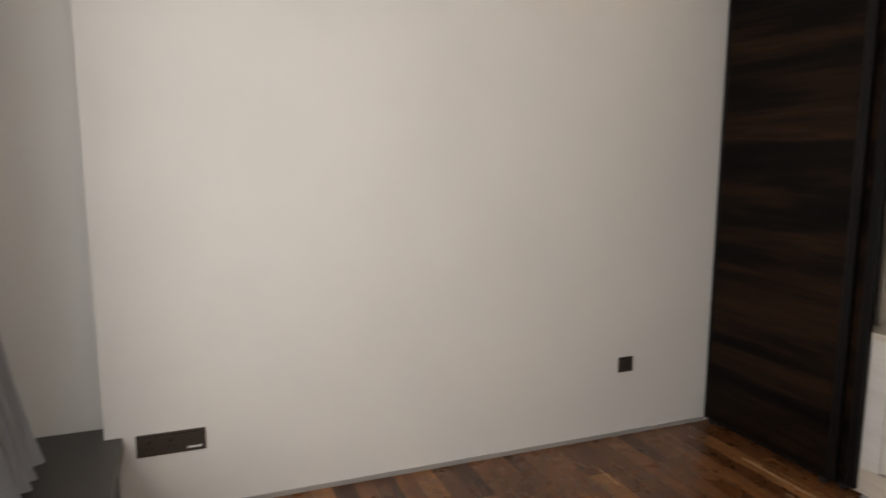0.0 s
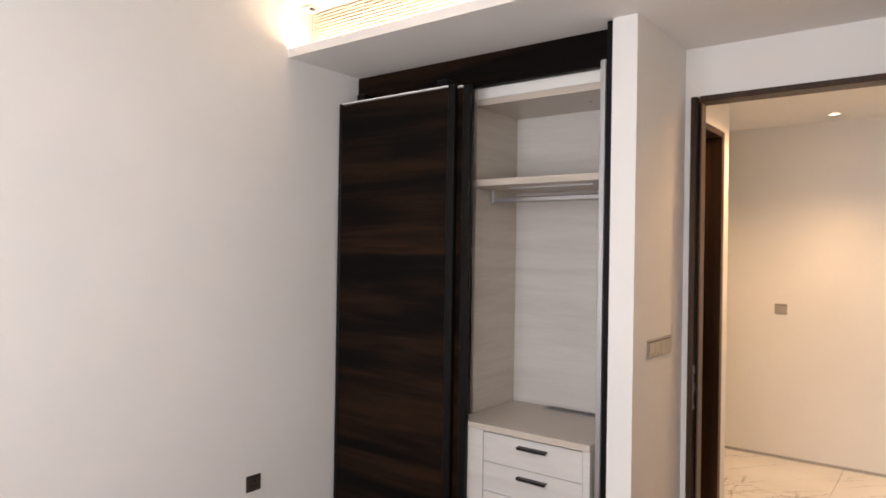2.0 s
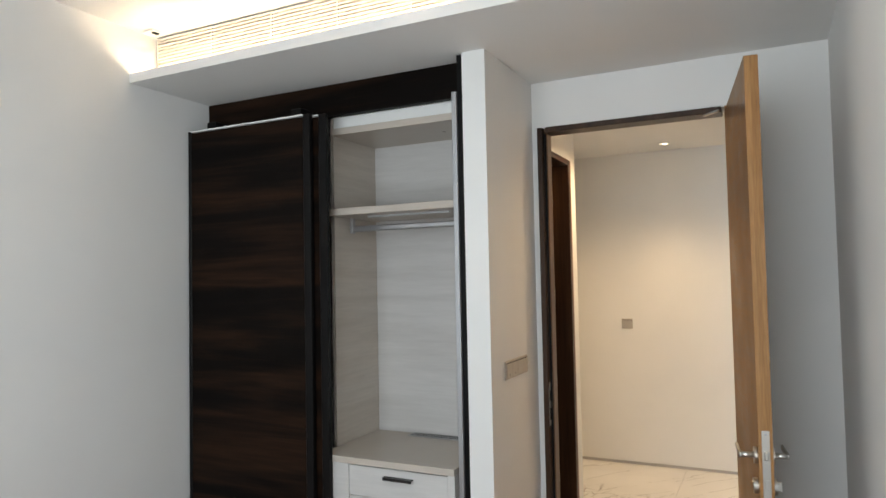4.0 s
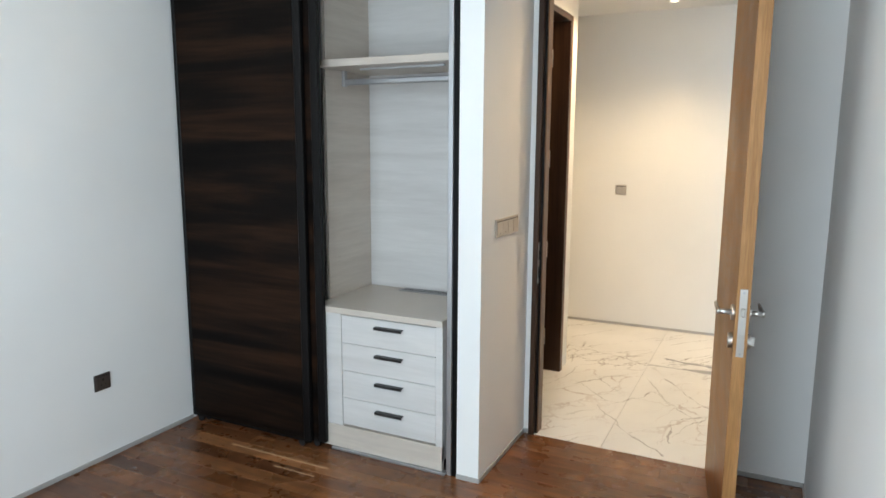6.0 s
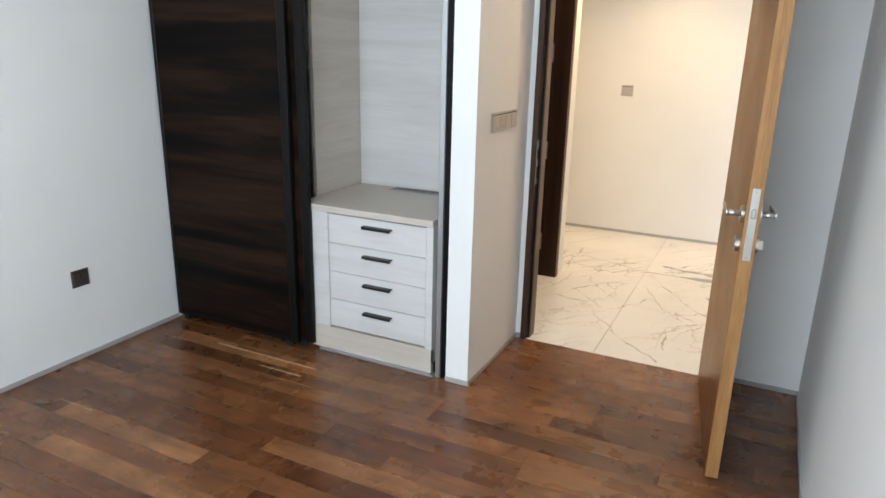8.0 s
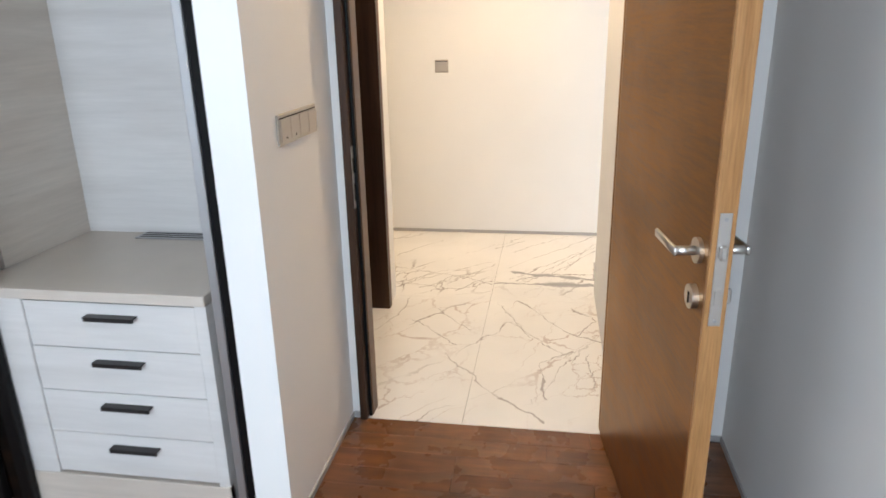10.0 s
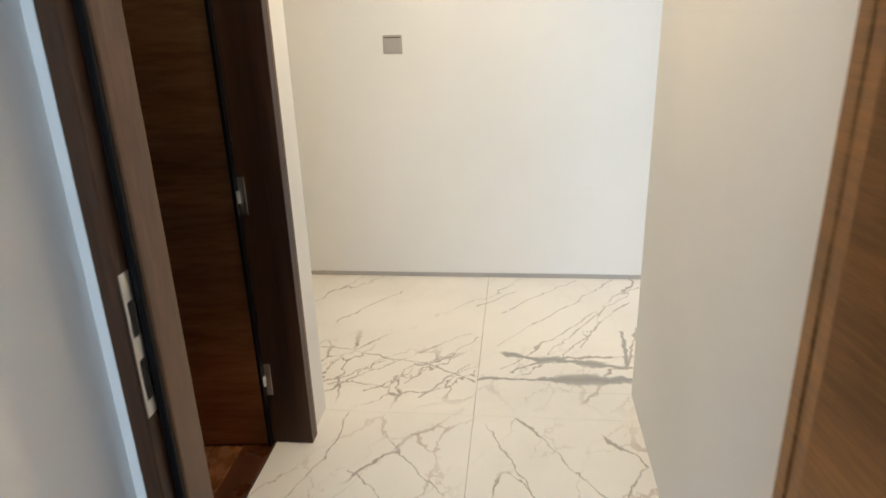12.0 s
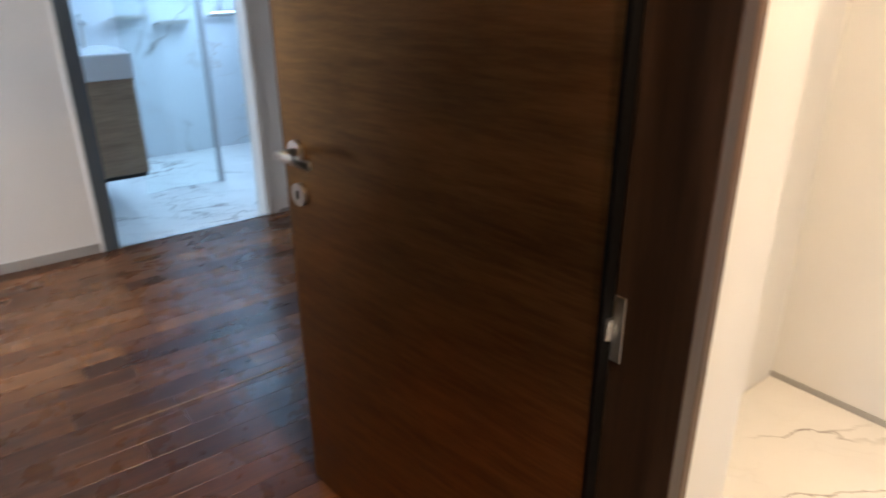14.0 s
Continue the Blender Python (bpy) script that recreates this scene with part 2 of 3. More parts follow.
        a.link(a.coords(), bent.inputs[6]), a.link(small.outputs["Color"], bent.inputs[7])

        def vec(op, x, y):
            k = a.n.new("ShaderNodeVectorMath")
            k.operation = op
            for n_, q in ((0, x), (1, y)):
                if isinstance(q, tuple):
                    k.inputs[n_].default_value = q
                else:
                    a.link(q, k.inputs[n_])
            return k

        def run(p, q, width):
            """A vein between two spots of the floor, bent by the noise, thinning and thickening on its way."""
            d = (q[0] - p[0], q[1] - p[1], 0)
            rel = vec("SUBTRACT", bent.outputs[2], (p[0], p[1], 0)).outputs[0]
            flat = vec("MULTIPLY", rel, (1, 1, 0)).outputs[0]
            along = math_("MULTIPLY", vec("DOT_PRODUCT", flat, d).outputs["Value"], 1 / (d[0] ** 2 + d[1] ** 2))
            sc = a.n.new("ShaderNodeVectorMath")
            sc.operation = "SCALE"
            sc.inputs[0].default_value = d
            a.link(along, sc.inputs["Scale"])
            off = vec("SUBTRACT", flat, sc.outputs[0])
            ln = vec("LENGTH", off.outputs[0], (0, 0, 0)).outputs["Value"]
            return math_("DIVIDE", ln, width)

        vary = a.grey(a.noise(v0, 7.0, 4), 0.25, 1.25, 0.35, 0.65)
        for tone, runs in (((0.40, 0.37, 0.345), NEAR_VEINS + FAR_VEINS), ((0.33, 0.325, 0.315), THICK_VEINS)):
            near_ = None
            for p, q, w in runs:
                r_ = run(p, q, w)
                near_ = r_ if near_ is None else math_("MINIMUM", near_, r_)
            hit_ = a.ramp(math_("DIVIDE", near_, vary), [(0.0, (1, 1, 1)), (0.62, (0.85, 0.85, 0.85)), (1.0, (0, 0, 0))])
            c = a.mix(hit_, c, tone)
    a.colour(c)
    a.rough(a.grey(cloud, 0.10, 0.20))
    return a.m


M_MARBLE = marble("white_veined_marble")
M_MARBLE_WALL = marble("marble_wall", (0.70, 0.72, 0.74), False)
M_LEDGE = paint("dark_stone", (0.040, 0.032, 0.029), 0.35)
M_STEEL = Mat("satin_steel", (0.62, 0.60, 0.57), 0.28, 1.0).m
M_ALU = Mat("anodised_aluminium", (0.50, 0.50, 0.51), 0.38, 0.85).m
M_SKIRT = Mat("grey_skirting", (0.40, 0.385, 0.37), 0.5, 0.2).m
M_BLACK = Mat("black_lacquer", (0.005, 0.0045, 0.0045), 0.35, 0.0, Specular_IOR_Level=0.15).m
# near-black for holes and joints, and for shade painted into gaps
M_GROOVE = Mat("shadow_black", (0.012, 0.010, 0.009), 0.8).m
M_HANDLE = Mat("dark_handle_metal", (0.035, 0.032, 0.032), 0.38, 0.6).m
M_PLATE = Mat("champagne_plate", (0.46, 0.41, 0.35), 0.36, 0.55).m
M_BRONZE = Mat("dark_bronze_plate", (0.085, 0.068, 0.058), 0.38, 0.55).m
M_WHITE = Mat("white_plastic", (0.78, 0.78, 0.76), 0.45).m
M_CERAMIC = Mat("white_ceramic", (0.82, 0.83, 0.84), 0.12).m
M_GRILLE = paint("grille_enamel", (0.70, 0.65, 0.57), 0.5)
M_GROUT = Mat("grout", (0.60, 0.56, 0.51), 0.8).m
M_BASE = Mat("subfloor", (0.03, 0.015, 0.008), 0.7).m
M_FABRIC = Mat("silver_curtain", (0.50, 0.50, 0.53), 0.45, 0.0, Sheen_Weight=0.4).m
# dark jamb with the bluish bathroom light put into its colour
M_JAMB = Mat("blue_lit_jamb", (0.075, 0.095, 0.115), 0.4).m
M_GLASS = Mat("clear_glass", (0.93, 0.98, 0.97), 0.02, 0.0, Transmission_Weight=1.0, IOR=1.45).m


def glow(name, colour, strength):
    a = Mat(name, colour, 0.5)
    a.set("Emission Color", (*colour, 1)), a.set("Emission Strength", strength)
    return a.m


M_LED = glow("warm_led", (1.0, 0.82, 0.58), LED)
M_LAMP = glow("lamp_lens", (1.0, 0.85, 0.6), 14)

# ---- building helpers ----
ORIGIN = {}


def box(x0, x1, y0, y1, z0, z1, bevel=0.0, bm=None, seg=1):
    bm = bm or bmesh.new()
    r = bmesh.ops.create_cube(bm, size=1)
    vs = r["verts"]
    for v in vs:
        v.co = Vector((x0 + (v.co.x + 0.5) * (x1 - x0), y0 + (v.co.y + 0.5) * (y1 - y0), z0 + (v.co.z + 0.5) * (z1 - z0)))
    if bevel:
        es = list({e for v in vs for e in v.link_edges})
        bmesh.ops.bevel(bm, geom=es, offset=bevel, segments=seg, affect="EDGES", profile=0.5)
    return bm


def rod(a, b, r, bm=None, n=16, r2=None):
    bm = bm or bmesh.new()
    a, b = Vector(a), Vector(b)
    m = Matrix.Translation((a + b) / 2) @ (b - a).to_track_quat("Z", "Y").to_matrix().to_4x4()
    bmesh.ops.create_cone(bm, cap_ends=True, segments=n, radius1=r, radius2=r if r2 is None else r2, depth=(b - a).length, matrix=m)
    return bm


def mesh_of(name, bm, material, smooth=False):
    me = bpy.data.meshes.new(name)
    bmesh.ops.recalc_face_normals(bm, faces=bm.faces)
    bm.to_mesh(me)
    bm.free()
    me.materials.append(material)
    if smooth:
        for f in me.polygons:
            f.use_smooth = len(f.vertices) == 4
    return me


def single(name, bm, material, label="", category="", kind="", group="", at=(0, 0, 0), smooth=False):
    """One mesh that is a thing, or a piece of the setting; bm in world metres, its origin at 'at'."""
    bmesh.ops.translate(bm, verts=bm.verts, vec=-Vector(at))
    ob = new(name, mesh_of(name, bm, material, smooth))
    ob.location = at
    ORIGIN[ob] = Vector(at)
    return tagged(ob, label, category, group, kind)


def thing(name, at, label, category, group="", kind=""):
    ob = new(name)
    ob.location, ob.empty_display_size = at, 0.1
    ORIGIN[ob] = Vector(at)
    return tagged(ob, label, category, group, kind)


def part(name, bm, material, parent, label="", smooth=False):
    o = ORIGIN[parent]
    bmesh.ops.translate(bm, verts=bm.verts, vec=-o)
    ob = new(name, mesh_of(name, bm, material, smooth))
    ob.parent = parent
    ORIGIN[ob] = o
    return tagged(ob, label)


def structure(name, boxes, material, label):
    bm = bmesh.new()
    for b in boxes:
        box(*b, bm=bm)
    return single(name, bm, material, label, "", "structure")


# ---- the rooms ----
YL, YR = 3.484, 0.455            # side walls of the bedroom
XW = 5.07                        # wall with the door
XH = 5.16                        # its hall side
CEIL, SOFFIT, HALLC = 2.805, 2.537, 2.55
X0 = 0.93                       # window wall
D_L, D_R, D_H = 1.745, 0.840, 2.302   # door opening in the wall: sides and head
H_R, H_L = 0.815, 1.884          # corridor walls
XE = 7.470                       # end wall of the hall
D2A, D2B = 5.23, 6.106            # second door's opening in the corridor wall

structure("wall_north", [(1.44, XH, YL, YL + 0.12, 0, 2.95)], M_WALL, "smooth white painted bedroom wall")
structure("wall_bay", [(X0, 1.44, 3.612, 3.72, 0, 2.95)], M_WALL, "white painted side of the window bay")
structure("wall_south", [(X0, XH, YR - 0.12, YR, 0, 2.95)], M_WALL, "smooth white painted bedroom wall behind the door")
structure("wall_window", [(X0 - 0.2, X0, YR - 0.12, 3.72, 0, 0.36), (X0 - 0.2, X0, YR - 0.12, 3.72, 2.55, 2.95),
                          (X0 - 0.2, X0, YR - 0.12, 0.55, 0.36, 2.55), (X0 - 0.2, X0, 3.20, 3.72, 0.36, 2.55)], M_WALL,
          "white wall round the wide bedroom window")
structure("wall_door", [(XW, XH, YR, D_R, 0, 2.95), (XW, XH, D_L, 1.777, 0, 2.95), (XW, XH, D_R, D_L, D_H, 2.95)], M_WALL,
          "white painted wall with the bedroom doorway")
structure("wall_recess", [(4.452, XH, 1.777, 1.885, 0, SOFFIT)], M_WALL, "white painted pier beside the wardrobe")
structure("wall_wardrobe_back", [(5.09, XH, 1.885, YL, 0, 2.95)], M_WALL, "plain white wall behind the wardrobe")
structure("ceiling", [(X0 - 0.2, XH, YR - 0.12, 3.72, CEIL, CEIL + 0.15)], M_CEIL, "flat white painted bedroom ceiling")
structure("soffit", [(4.05, XW, YR, YL, SOFFIT, SOFFIT + 0.018), (4.05, 4.068, YR, YL, SOFFIT + 0.018, 2.582)], M_CEIL,
          "white dropped ceiling edge with a light trough")
# black colour stands in for the shade behind the grille
structure("bulkhead", [(4.26, 4.28, YR, YL, SOFFIT + 0.018, CEIL)], M_GROOVE, "closing board behind the air grille, blackened to stand for shade")
structure("subfloor", [(X0 - 0.2, 5.10, YR - 0.12, 3.72, -0.1, -0.016)], M_BASE, "dark bed under the floor planks")

# hall
structure("wall_hall_south", [(XH, 6.425, H_R - 0.36, H_R, 0, 2.7)], M_WALL, "white painted corridor wall")
structure("wall_hall_side", [(3.4, 3.5, -2.6, YR - 0.12, 0, 0.3), (3.4, 3.5, -2.6, YR - 0.12, 2.45, 2.7), (3.4, 3.5, -2.6, -1.6, 0.3, 2.45), (3.4, 3.5, -0.1, YR - 0.12, 0.3, 2.45)], M_WALL, "white wall round the window of the open living space")
structure("wall_hall_east", [(XE, XE + 0.12, -2.6, 2.5, 0, 2.7)], M_WALL, "white painted end wall of the hall")
structure("wall_hall_north", [(XH, D2A, H_L, 2.01, 0, 2.7), (D2A, D2B, H_L, 2.01, 2.315, 2.7), (6.27, XE, 2.352, 2.50, 0, 2.7)], M_WALL, "white corridor wall with the second doorway")
structure("wall_hall_stub", [(D2B, 6.27, H_L, 2.352, 0, 2.7)], M_WALL, "white wall end beside the second doorway")
structure("wall_hall_far", [(3.5, XE, -2.6, -2.5, 0, 2.7)], M_WALL, "white wall that closes the living space")
structure("ceiling_hall", [(XH, XE + 0.12, -2.6, 2.5, HALLC, HALLC + 0.15), (3.4, XH, -2.6, YR - 0.12, HALLC, HALLC + 0.15)], M_CEIL, "flat white painted hall ceiling")
structure("subfloor_hall", [(5.10, XE + 0.12, -2.6, 2.5, -0.1, -0.013), (3.4, 5.10, -2.6, YR - 0.12, -0.1, -0.013)], M_GROUT, "mortar bed under the marble tiles")

# second room and bathroom
structure("wall_second_west", [(2.9, 3.0, 3.72, 5.16, 0, 0.5), (2.9, 3.0, 3.72, 5.16, 2.5, 2.8)], M_WALL, "white wall under the second room's window")
structure("wall_second_north", [(2.9, 5.865, 5.045, 5.16, 0, 2.8), (5.865, 6.80, 5.045, 5.16, 2.30, 2.8), (6.80, 7.7, 5.045, 5.16, 0, 2.8)], M_WALL,
          "white wall with the bathroom doorway")
structure("wall_second_south", [(2.9, XH, 3.606, 3.72, 0, 2.8)], M_WALL, "plain white wall of the second room")
structure("wall_second_west_inner", [(5.10, XH, 2.01, 3.606, 0, 2.8)], M_WALL, "plain white wall of the second room")
structure("wall_second_east", [(7.6, 7.7, 2.5, 5.045, 0, 2.8)], M_WALL, "plain white wall behind the second wardrobe")
structure("ceiling_second", [(2.9, XH, 3.61, 6.95, 2.70, 2.85), (XH, 7.7, 2.01, 6.95, 2.70, 2.85)], M_CEIL, "flat white painted ceiling")
structure("subfloor_second", [(2.9, XH, 3.61, 5.10, -0.1, -0.016), (XH, 6.15, 2.44, 2.45, -0.1, -0.016), (XH, 7.7, 2.45, 5.10, -0.1, -0.016)], M_BASE, "dark bed under the floor planks")
structure("subfloor_bath", [(5.3, 7.6, 5.10, 6.95, -0.1, -0.013)], M_GROUT, "mortar bed under the bathroom tiles")
structure("wall_bath_west", [(5.30, 5.42, 5.16, 6.86, 0, 2.7)], M_MARBLE_WALL, "marble bathroom wall")
structure("wall_bath_north", [(5.30, 7.6, 6.86, 6.95, 0, 2.7)], M_MARBLE_WALL, "grey-white veined marble bathroom wall")
structure("wall_bath_east", [(7.5, 7.6, 5.16, 6.86, 0, 1.2), (7.5, 7.6, 5.16, 6.86, 2.3, 2.7), (7.5, 7.6, 5.16, 5.7, 1.2, 2.3), (7.5, 7.6, 6.7, 6.86, 1.2, 2.3)],
          M_MARBLE_WALL, "marble bathroom wall with a window")

# skirtings
SK = 0.021
structure("baseboard_north", [(1.52, 4.41, YL - 0.006, YL, 0, SK)], M_SKIRT, "low grey metal skirting strip")
structure("baseboard_south", [(1.52, XW, YR, YR + 0.006, 0, SK)], M_SKIRT, "low grey metal skirting strip")
structure("baseboard_door", [(XW - 0.006, XW, YR + 0.006, D_R - 0.05, 0, SK), (XW - 0.006, XW, D_L + 0.004, 1.771, 0, SK)], M_SKIRT, "low grey metal skirting strip")
structure("baseboard_recess", [(4.446, XW - 0.006, 1.771, 1.777, 0, SK), (4.446, 4.452, 1.777, 1.885, 0, SK)], M_SKIRT, "low grey metal skirting strip")
structure("baseboard_hall", [(XE - 0.006, XE, -2.5, 2.352, 0, SK)], M_SKIRT, "low grey metal skirting strip")
structure("baseboard_second", [(3.0, 5.862, 5.039, 5.045, 0, 0.05), (6.85, 7.0, 5.039, 5.045, 0, SK)], M_SKIRT, "low grey metal skirting strip")

# ---- windows ----
def window(name, at, plane, a0, a1, z0, z1, label):
    """A framed window: plane 'x' or 'y' is the axis it faces along."""
    w = thing(name, at, label, "", kind="structure")

    def bar(p0, p1, q0, q1):
        t = 0.03
        if plane == "x":
            return box(at[0] - t, at[0] + t, p0, p1, q0, q1, 0.004)
        return box(p0, p1, at[1] - t, at[1] + t, q0, q1, 0.004)
    f = 0.05
    mid = (a0 + a1) / 2
    for q in ((a0, a1, z0, z0 + f), (a0, a1, z1 - f, z1), (a0, a0 + f, z0 + f, z1 - f), (a1 - f, a1, z0 + f, z1 - f), (mid - f / 2, mid + f / 2, z0 + f, z1 - f)):
        part("window_frame", bar(*q), M_ALU, w)
    for p0, p1 in ((a0 + f, mid - f / 2), (mid + f / 2, a1 - f)):
        g = box(at[0] - 0.004, at[0] + 0.004, p0, p1, z0 + f, z1 - f) if plane == "x" else box(p0, p1, at[1] - 0.004, at[1] + 0.004, z0 + f, z1 - f)
        pane = part("pane", g, M_GLASS, w)
        pane.visible_shadow = False
    return w


window("window_1", (X0 - 0.1, 1.9, 0.36), "x", 0.55, 3.20, 0.36, 2.55, "wide aluminium-framed bedroom window")
window("window_2", (2.95, 4.4, 0.5), "x", 3.72, 5.045, 0.5, 2.5, "aluminium-framed window of the second room")
window("window_3", (7.55, 6.2, 1.2), "x", 5.7, 6.7, 1.2, 2.3, "small bathroom window")
window("window_4", (3.45, -0.85, 0.3), "x", -1.6, -0.1, 0.3, 2.45, "window of the open living space")

single("window_ledge", box(X0, 1.505, YR, 3.612, 0.30, 0.36, 0.006), M_LEDGE, "dark stone window ledge deep as a seat", "", "structure")
structure("ledge_front", [(1.44, 1.48, YR, YL, 0, 0.30)], M_LEDGE, "dark stone front under the window seat")

# curtain in the bay, standing on the ledge; widened unseen to shade the bay wall
bm = bmesh.new()
N, H = 64, 14
grid = []
for j in range(H + 1):
    z = 0.372 + 2.15 * j / H
    flare = 0.07 + 0.05 * (1 - j / H) ** 2
    row = []
    for i in range(N + 1):
        a = i / N
        row.append(bm.verts.new((1.08 + flare * math.sin(a * 40 + 0.6 * math.sin(j * 0.7)) * 0.55 + 0.12 * max(0, 1 - j / 5) ** 1.5, 2.62 + 0.72 * a + 0.02 * math.sin(a * 13 + j * 0.5), z)))
    grid.append(row)
for j in range(H):
    for i in range(N):
        bm.faces.new((grid[j][i], grid[j][i + 1], grid[j + 1][i + 1], grid[j + 1][i]))
bmesh.ops.solidify(bm, geom=bm.faces[:], thickness=0.004)
curtain = thing("curtain", (1.02, 3.1, 0.36), "gathered silver-grey curtain hanging to the window ledge", "curtain")
part("fabric", bm, M_FABRIC, curtain, smooth=True)
part("hem", box(1.10, 1.22, 2.62, 3.34, 0.3605, 0.376, 0.004), M_GROOVE, curtain, "dark weighted hem")


# ---- sockets and switches ----
def plate_on(name, plane, at, w, h, keys, mat, key_mat, label, category, extras=True):
    """A wall plate. plane: '-y' or '-x', the way it faces; at: its centre on the wall."""
    t = thing(name, at, label, category)
    x, y, z = at

    def slab(u0, u1, z0, z1, d0, d1, b=0.0):
        if plane == "-y":
            return box(x + u0, x + u1, y - d1, y - d0, z + z0, z + z1, b)
        return box(x - d1, x - d0, y + u0, y + u1, z + z0, z + z1, b)
    part("backplate", slab(-w / 2, w / 2, -h / 2, h / 2, 0, 0.007, 0.002), mat, t)
    part("frame_edge", slab(-w / 2 + 0.006, w / 2 - 0.006, h / 2 - 0.012, h / 2 - 0.009, 0.0072, 0.0085), M_GROOVE, t, "dark reveal line")
    for u0, u1, kind in keys:
        k = part("rocker" if kind != "socket" else "socket_face", slab(u0, u1, -h / 2 + 0.009, h / 2 - 0.013, 0.0072, 0.011, 0.0015), key_mat, t)
        c = (u0 + u1) / 2
        if kind == "lit":
            part("indicator", slab(c - 0.004, c + 0.004, -h / 2 + 0.016, -h / 2 + 0.021, 0.0112, 0.0118), M_GROOVE, k)
        if kind == "socket":
            part("earth_hole", slab(c - 0.004, c + 0.004, 0.008, 0.018, 0.0112, 0.0118), M_GROOVE, k)
            for s in (-0.011, 0.011):
                part("pin_hole", slab(c + s - 0.004, c + s + 0.004, -0.014, -0.009, 0.0112, 0.0118), M_GROOVE, k)
    return t


plate_on("socket_outlet", "-y", (3.873, YL, 0.386), 0.086, 0.080, [(-0.036, 0.036, "socket")], M_BRONZE, M_BRONZE,
         "single dark bronze power socket on the white wall", "socket")
s2 = plate_on("multi_socket", "-y", (1.682, YL, 0.314), 0.262, 0.092, [(-0.12, -0.045, "socket"), (-0.04, 0.035, "socket"), (0.04, 0.12, "plain")], M_BRONZE, M_BRONZE,
              "long dark bronze socket panel beside the window ledge", "socket")
part("port_strip", box(1.742, 1.798, YL - 0.0125, YL - 0.0112, 0.284, 0.292), M_WHITE, s2, "white port strip")
plate_on("light_switch", "-y", (4.747, 1.777, 1.140), 0.288, 0.082,
         [(-0.136, -0.07, "lit"), (-0.068, -0.002, "lit"), (0.002, 0.068, "plain"), (0.07, 0.136, "plain")], M_PLATE, M_PLATE,
         "wide champagne metal four-gang light switch", "light switch")
plate_on("light_switch", "-x", (XE, 1.798, 1.143), 0.088, 0.082, [(-0.036, 0.036, "plain")], M_PLATE, M_PLATE,
         "single champagne metal light switch on the hall wall", "light switch")


# ---- air grille and cove light ----
grille = thing("air_grille", (4.20, 1.95, 2.58), "long cream linear air grille above the light trough", "air vent")
GY0, GY1 = 0.52, 3.462
for k in range(12):
    z = 2.603 + k * 0.0165
    part("slat", box(4.196, 4.226, GY0, GY1, z, z + 0.0093, 0.001), M_GRILLE, grille)
for y in [GY0 + (GY1 - GY0) * k / 8 for k in range(9)]:
    part("divider", box(4.200, 4.230, y - 0.004, y + 0.004, 2.595, 2.797), M_GRILLE, grille)
# black sheet that paints the shade between the slats
part("shade_backing", box(4.234, 4.238, GY0, GY1, 2.56, 2.798), M_GROOVE, grille)
part("bottom_rail", box(4.196, 4.224, GY0, GY1, 2.56, 2.594, 0.001), M_GRILLE, grille)
led = thing("cove_light", (4.13, 1.95, 2.556), "warm white light strip hidden in the ceiling trough", "light")
part("light_strip", box(4.092, 4.112, 0.50, 3.46, 2.560, 2.570), M_LED, led)
part("profile", box(4.088, 4.116, 0.50, 3.46, 2.553, 2.560), M_WHITE, led)
clip = thing("ceiling_sensor", (4.12, 3.40, CEIL), "small white ceiling sensor at the end of the grille", "sensor")
part("housing", box(4.09, 4.15, 3.37, 3.44, 2.790, 2.80, 0.003), M_WHITE, clip)
part("eye", box(4.105, 4.135, 3.375, 3.395, 2.784, 2.790, 0.001), M_GROOVE, clip)

# ---- wardrobe ----
W_Y0, W_Y1, W_X0, W_X1 = 1.888, 3.480, 4.470, 5.012
ward = thing("wardrobe", (4.8, 2.68, 0), "built-in wardrobe with pale ash interior and one bay open", "wardrobe")
part("fascia", box(4.56, 4.585, W_Y0 + 0.03, W_Y1, 2.375, SOFFIT - 0.003), M_SLIDER, ward, "dark-stained wooden top panel")
part("edge_post", box(4.462, 4.60, W_Y0 + 0.001, W_Y0 + 0.026, 0, SOFFIT - 0.004), M_BLACK, ward, "black edge strip")
part("side_trim", box(4.455, 4.62, W_Y0 + 0.028, W_Y0 + 0.052, 0, 2.372, 0.002), M_ALU, ward, "grey aluminium upright")
part("side_panel", box(4.52, W_X1, W_Y0 + 0.054, W_Y0 + 0.072, 0.0, 2.37), M_ASH, ward)
part("side_panel", box(4.60, W_X1, 2.672, 2.690, 0.0, 2.37), M_ASH, ward)
part("back_panel", box(W_X1 - 0.02, W_X1, W_Y0 + 0.072, 2.671, 0.05, 2.37), M_ASH_PALE, ward)
part("top_board", box(4.585, W_X1 - 0.02, W_Y0 + 0.072, 2.671, 2.283, 2.316, 0.001), M_ASH, ward)
part("top_valance", box(4.60, 4.618, W_Y0 + 0.072, 2.671, 2.317, 2.374), M_WHITE, ward, "white strip under the top panel")
part("shelf", box(4.535, W_X1 - 0.02, W_Y0 + 0.072, 2.671, 1.872, 1.906, 0.002), M_ASH, ward)
part("light_profile", box(4.64, 4.655, 2.05, 2.50, 1.863, 1.872), M_ALU, ward, "slim aluminium light profile")
rail = part("hanging_rail", box(4.702, 4.722, W_Y0 + 0.073, 2.636, 1.800, 1.830, 0.006), M_ALU, ward, "oval aluminium hanging rail")
part("rail_bracket", box(4.697, 4.727, 2.631, 2.648, 1.793, 1.871, 0.003), M_ALU, rail)
part("counter", box(4.450, W_X1 - 0.02, W_Y0 + 0.072, 2.671, 0.700, 0.730, 0.002), M_ASH, ward)
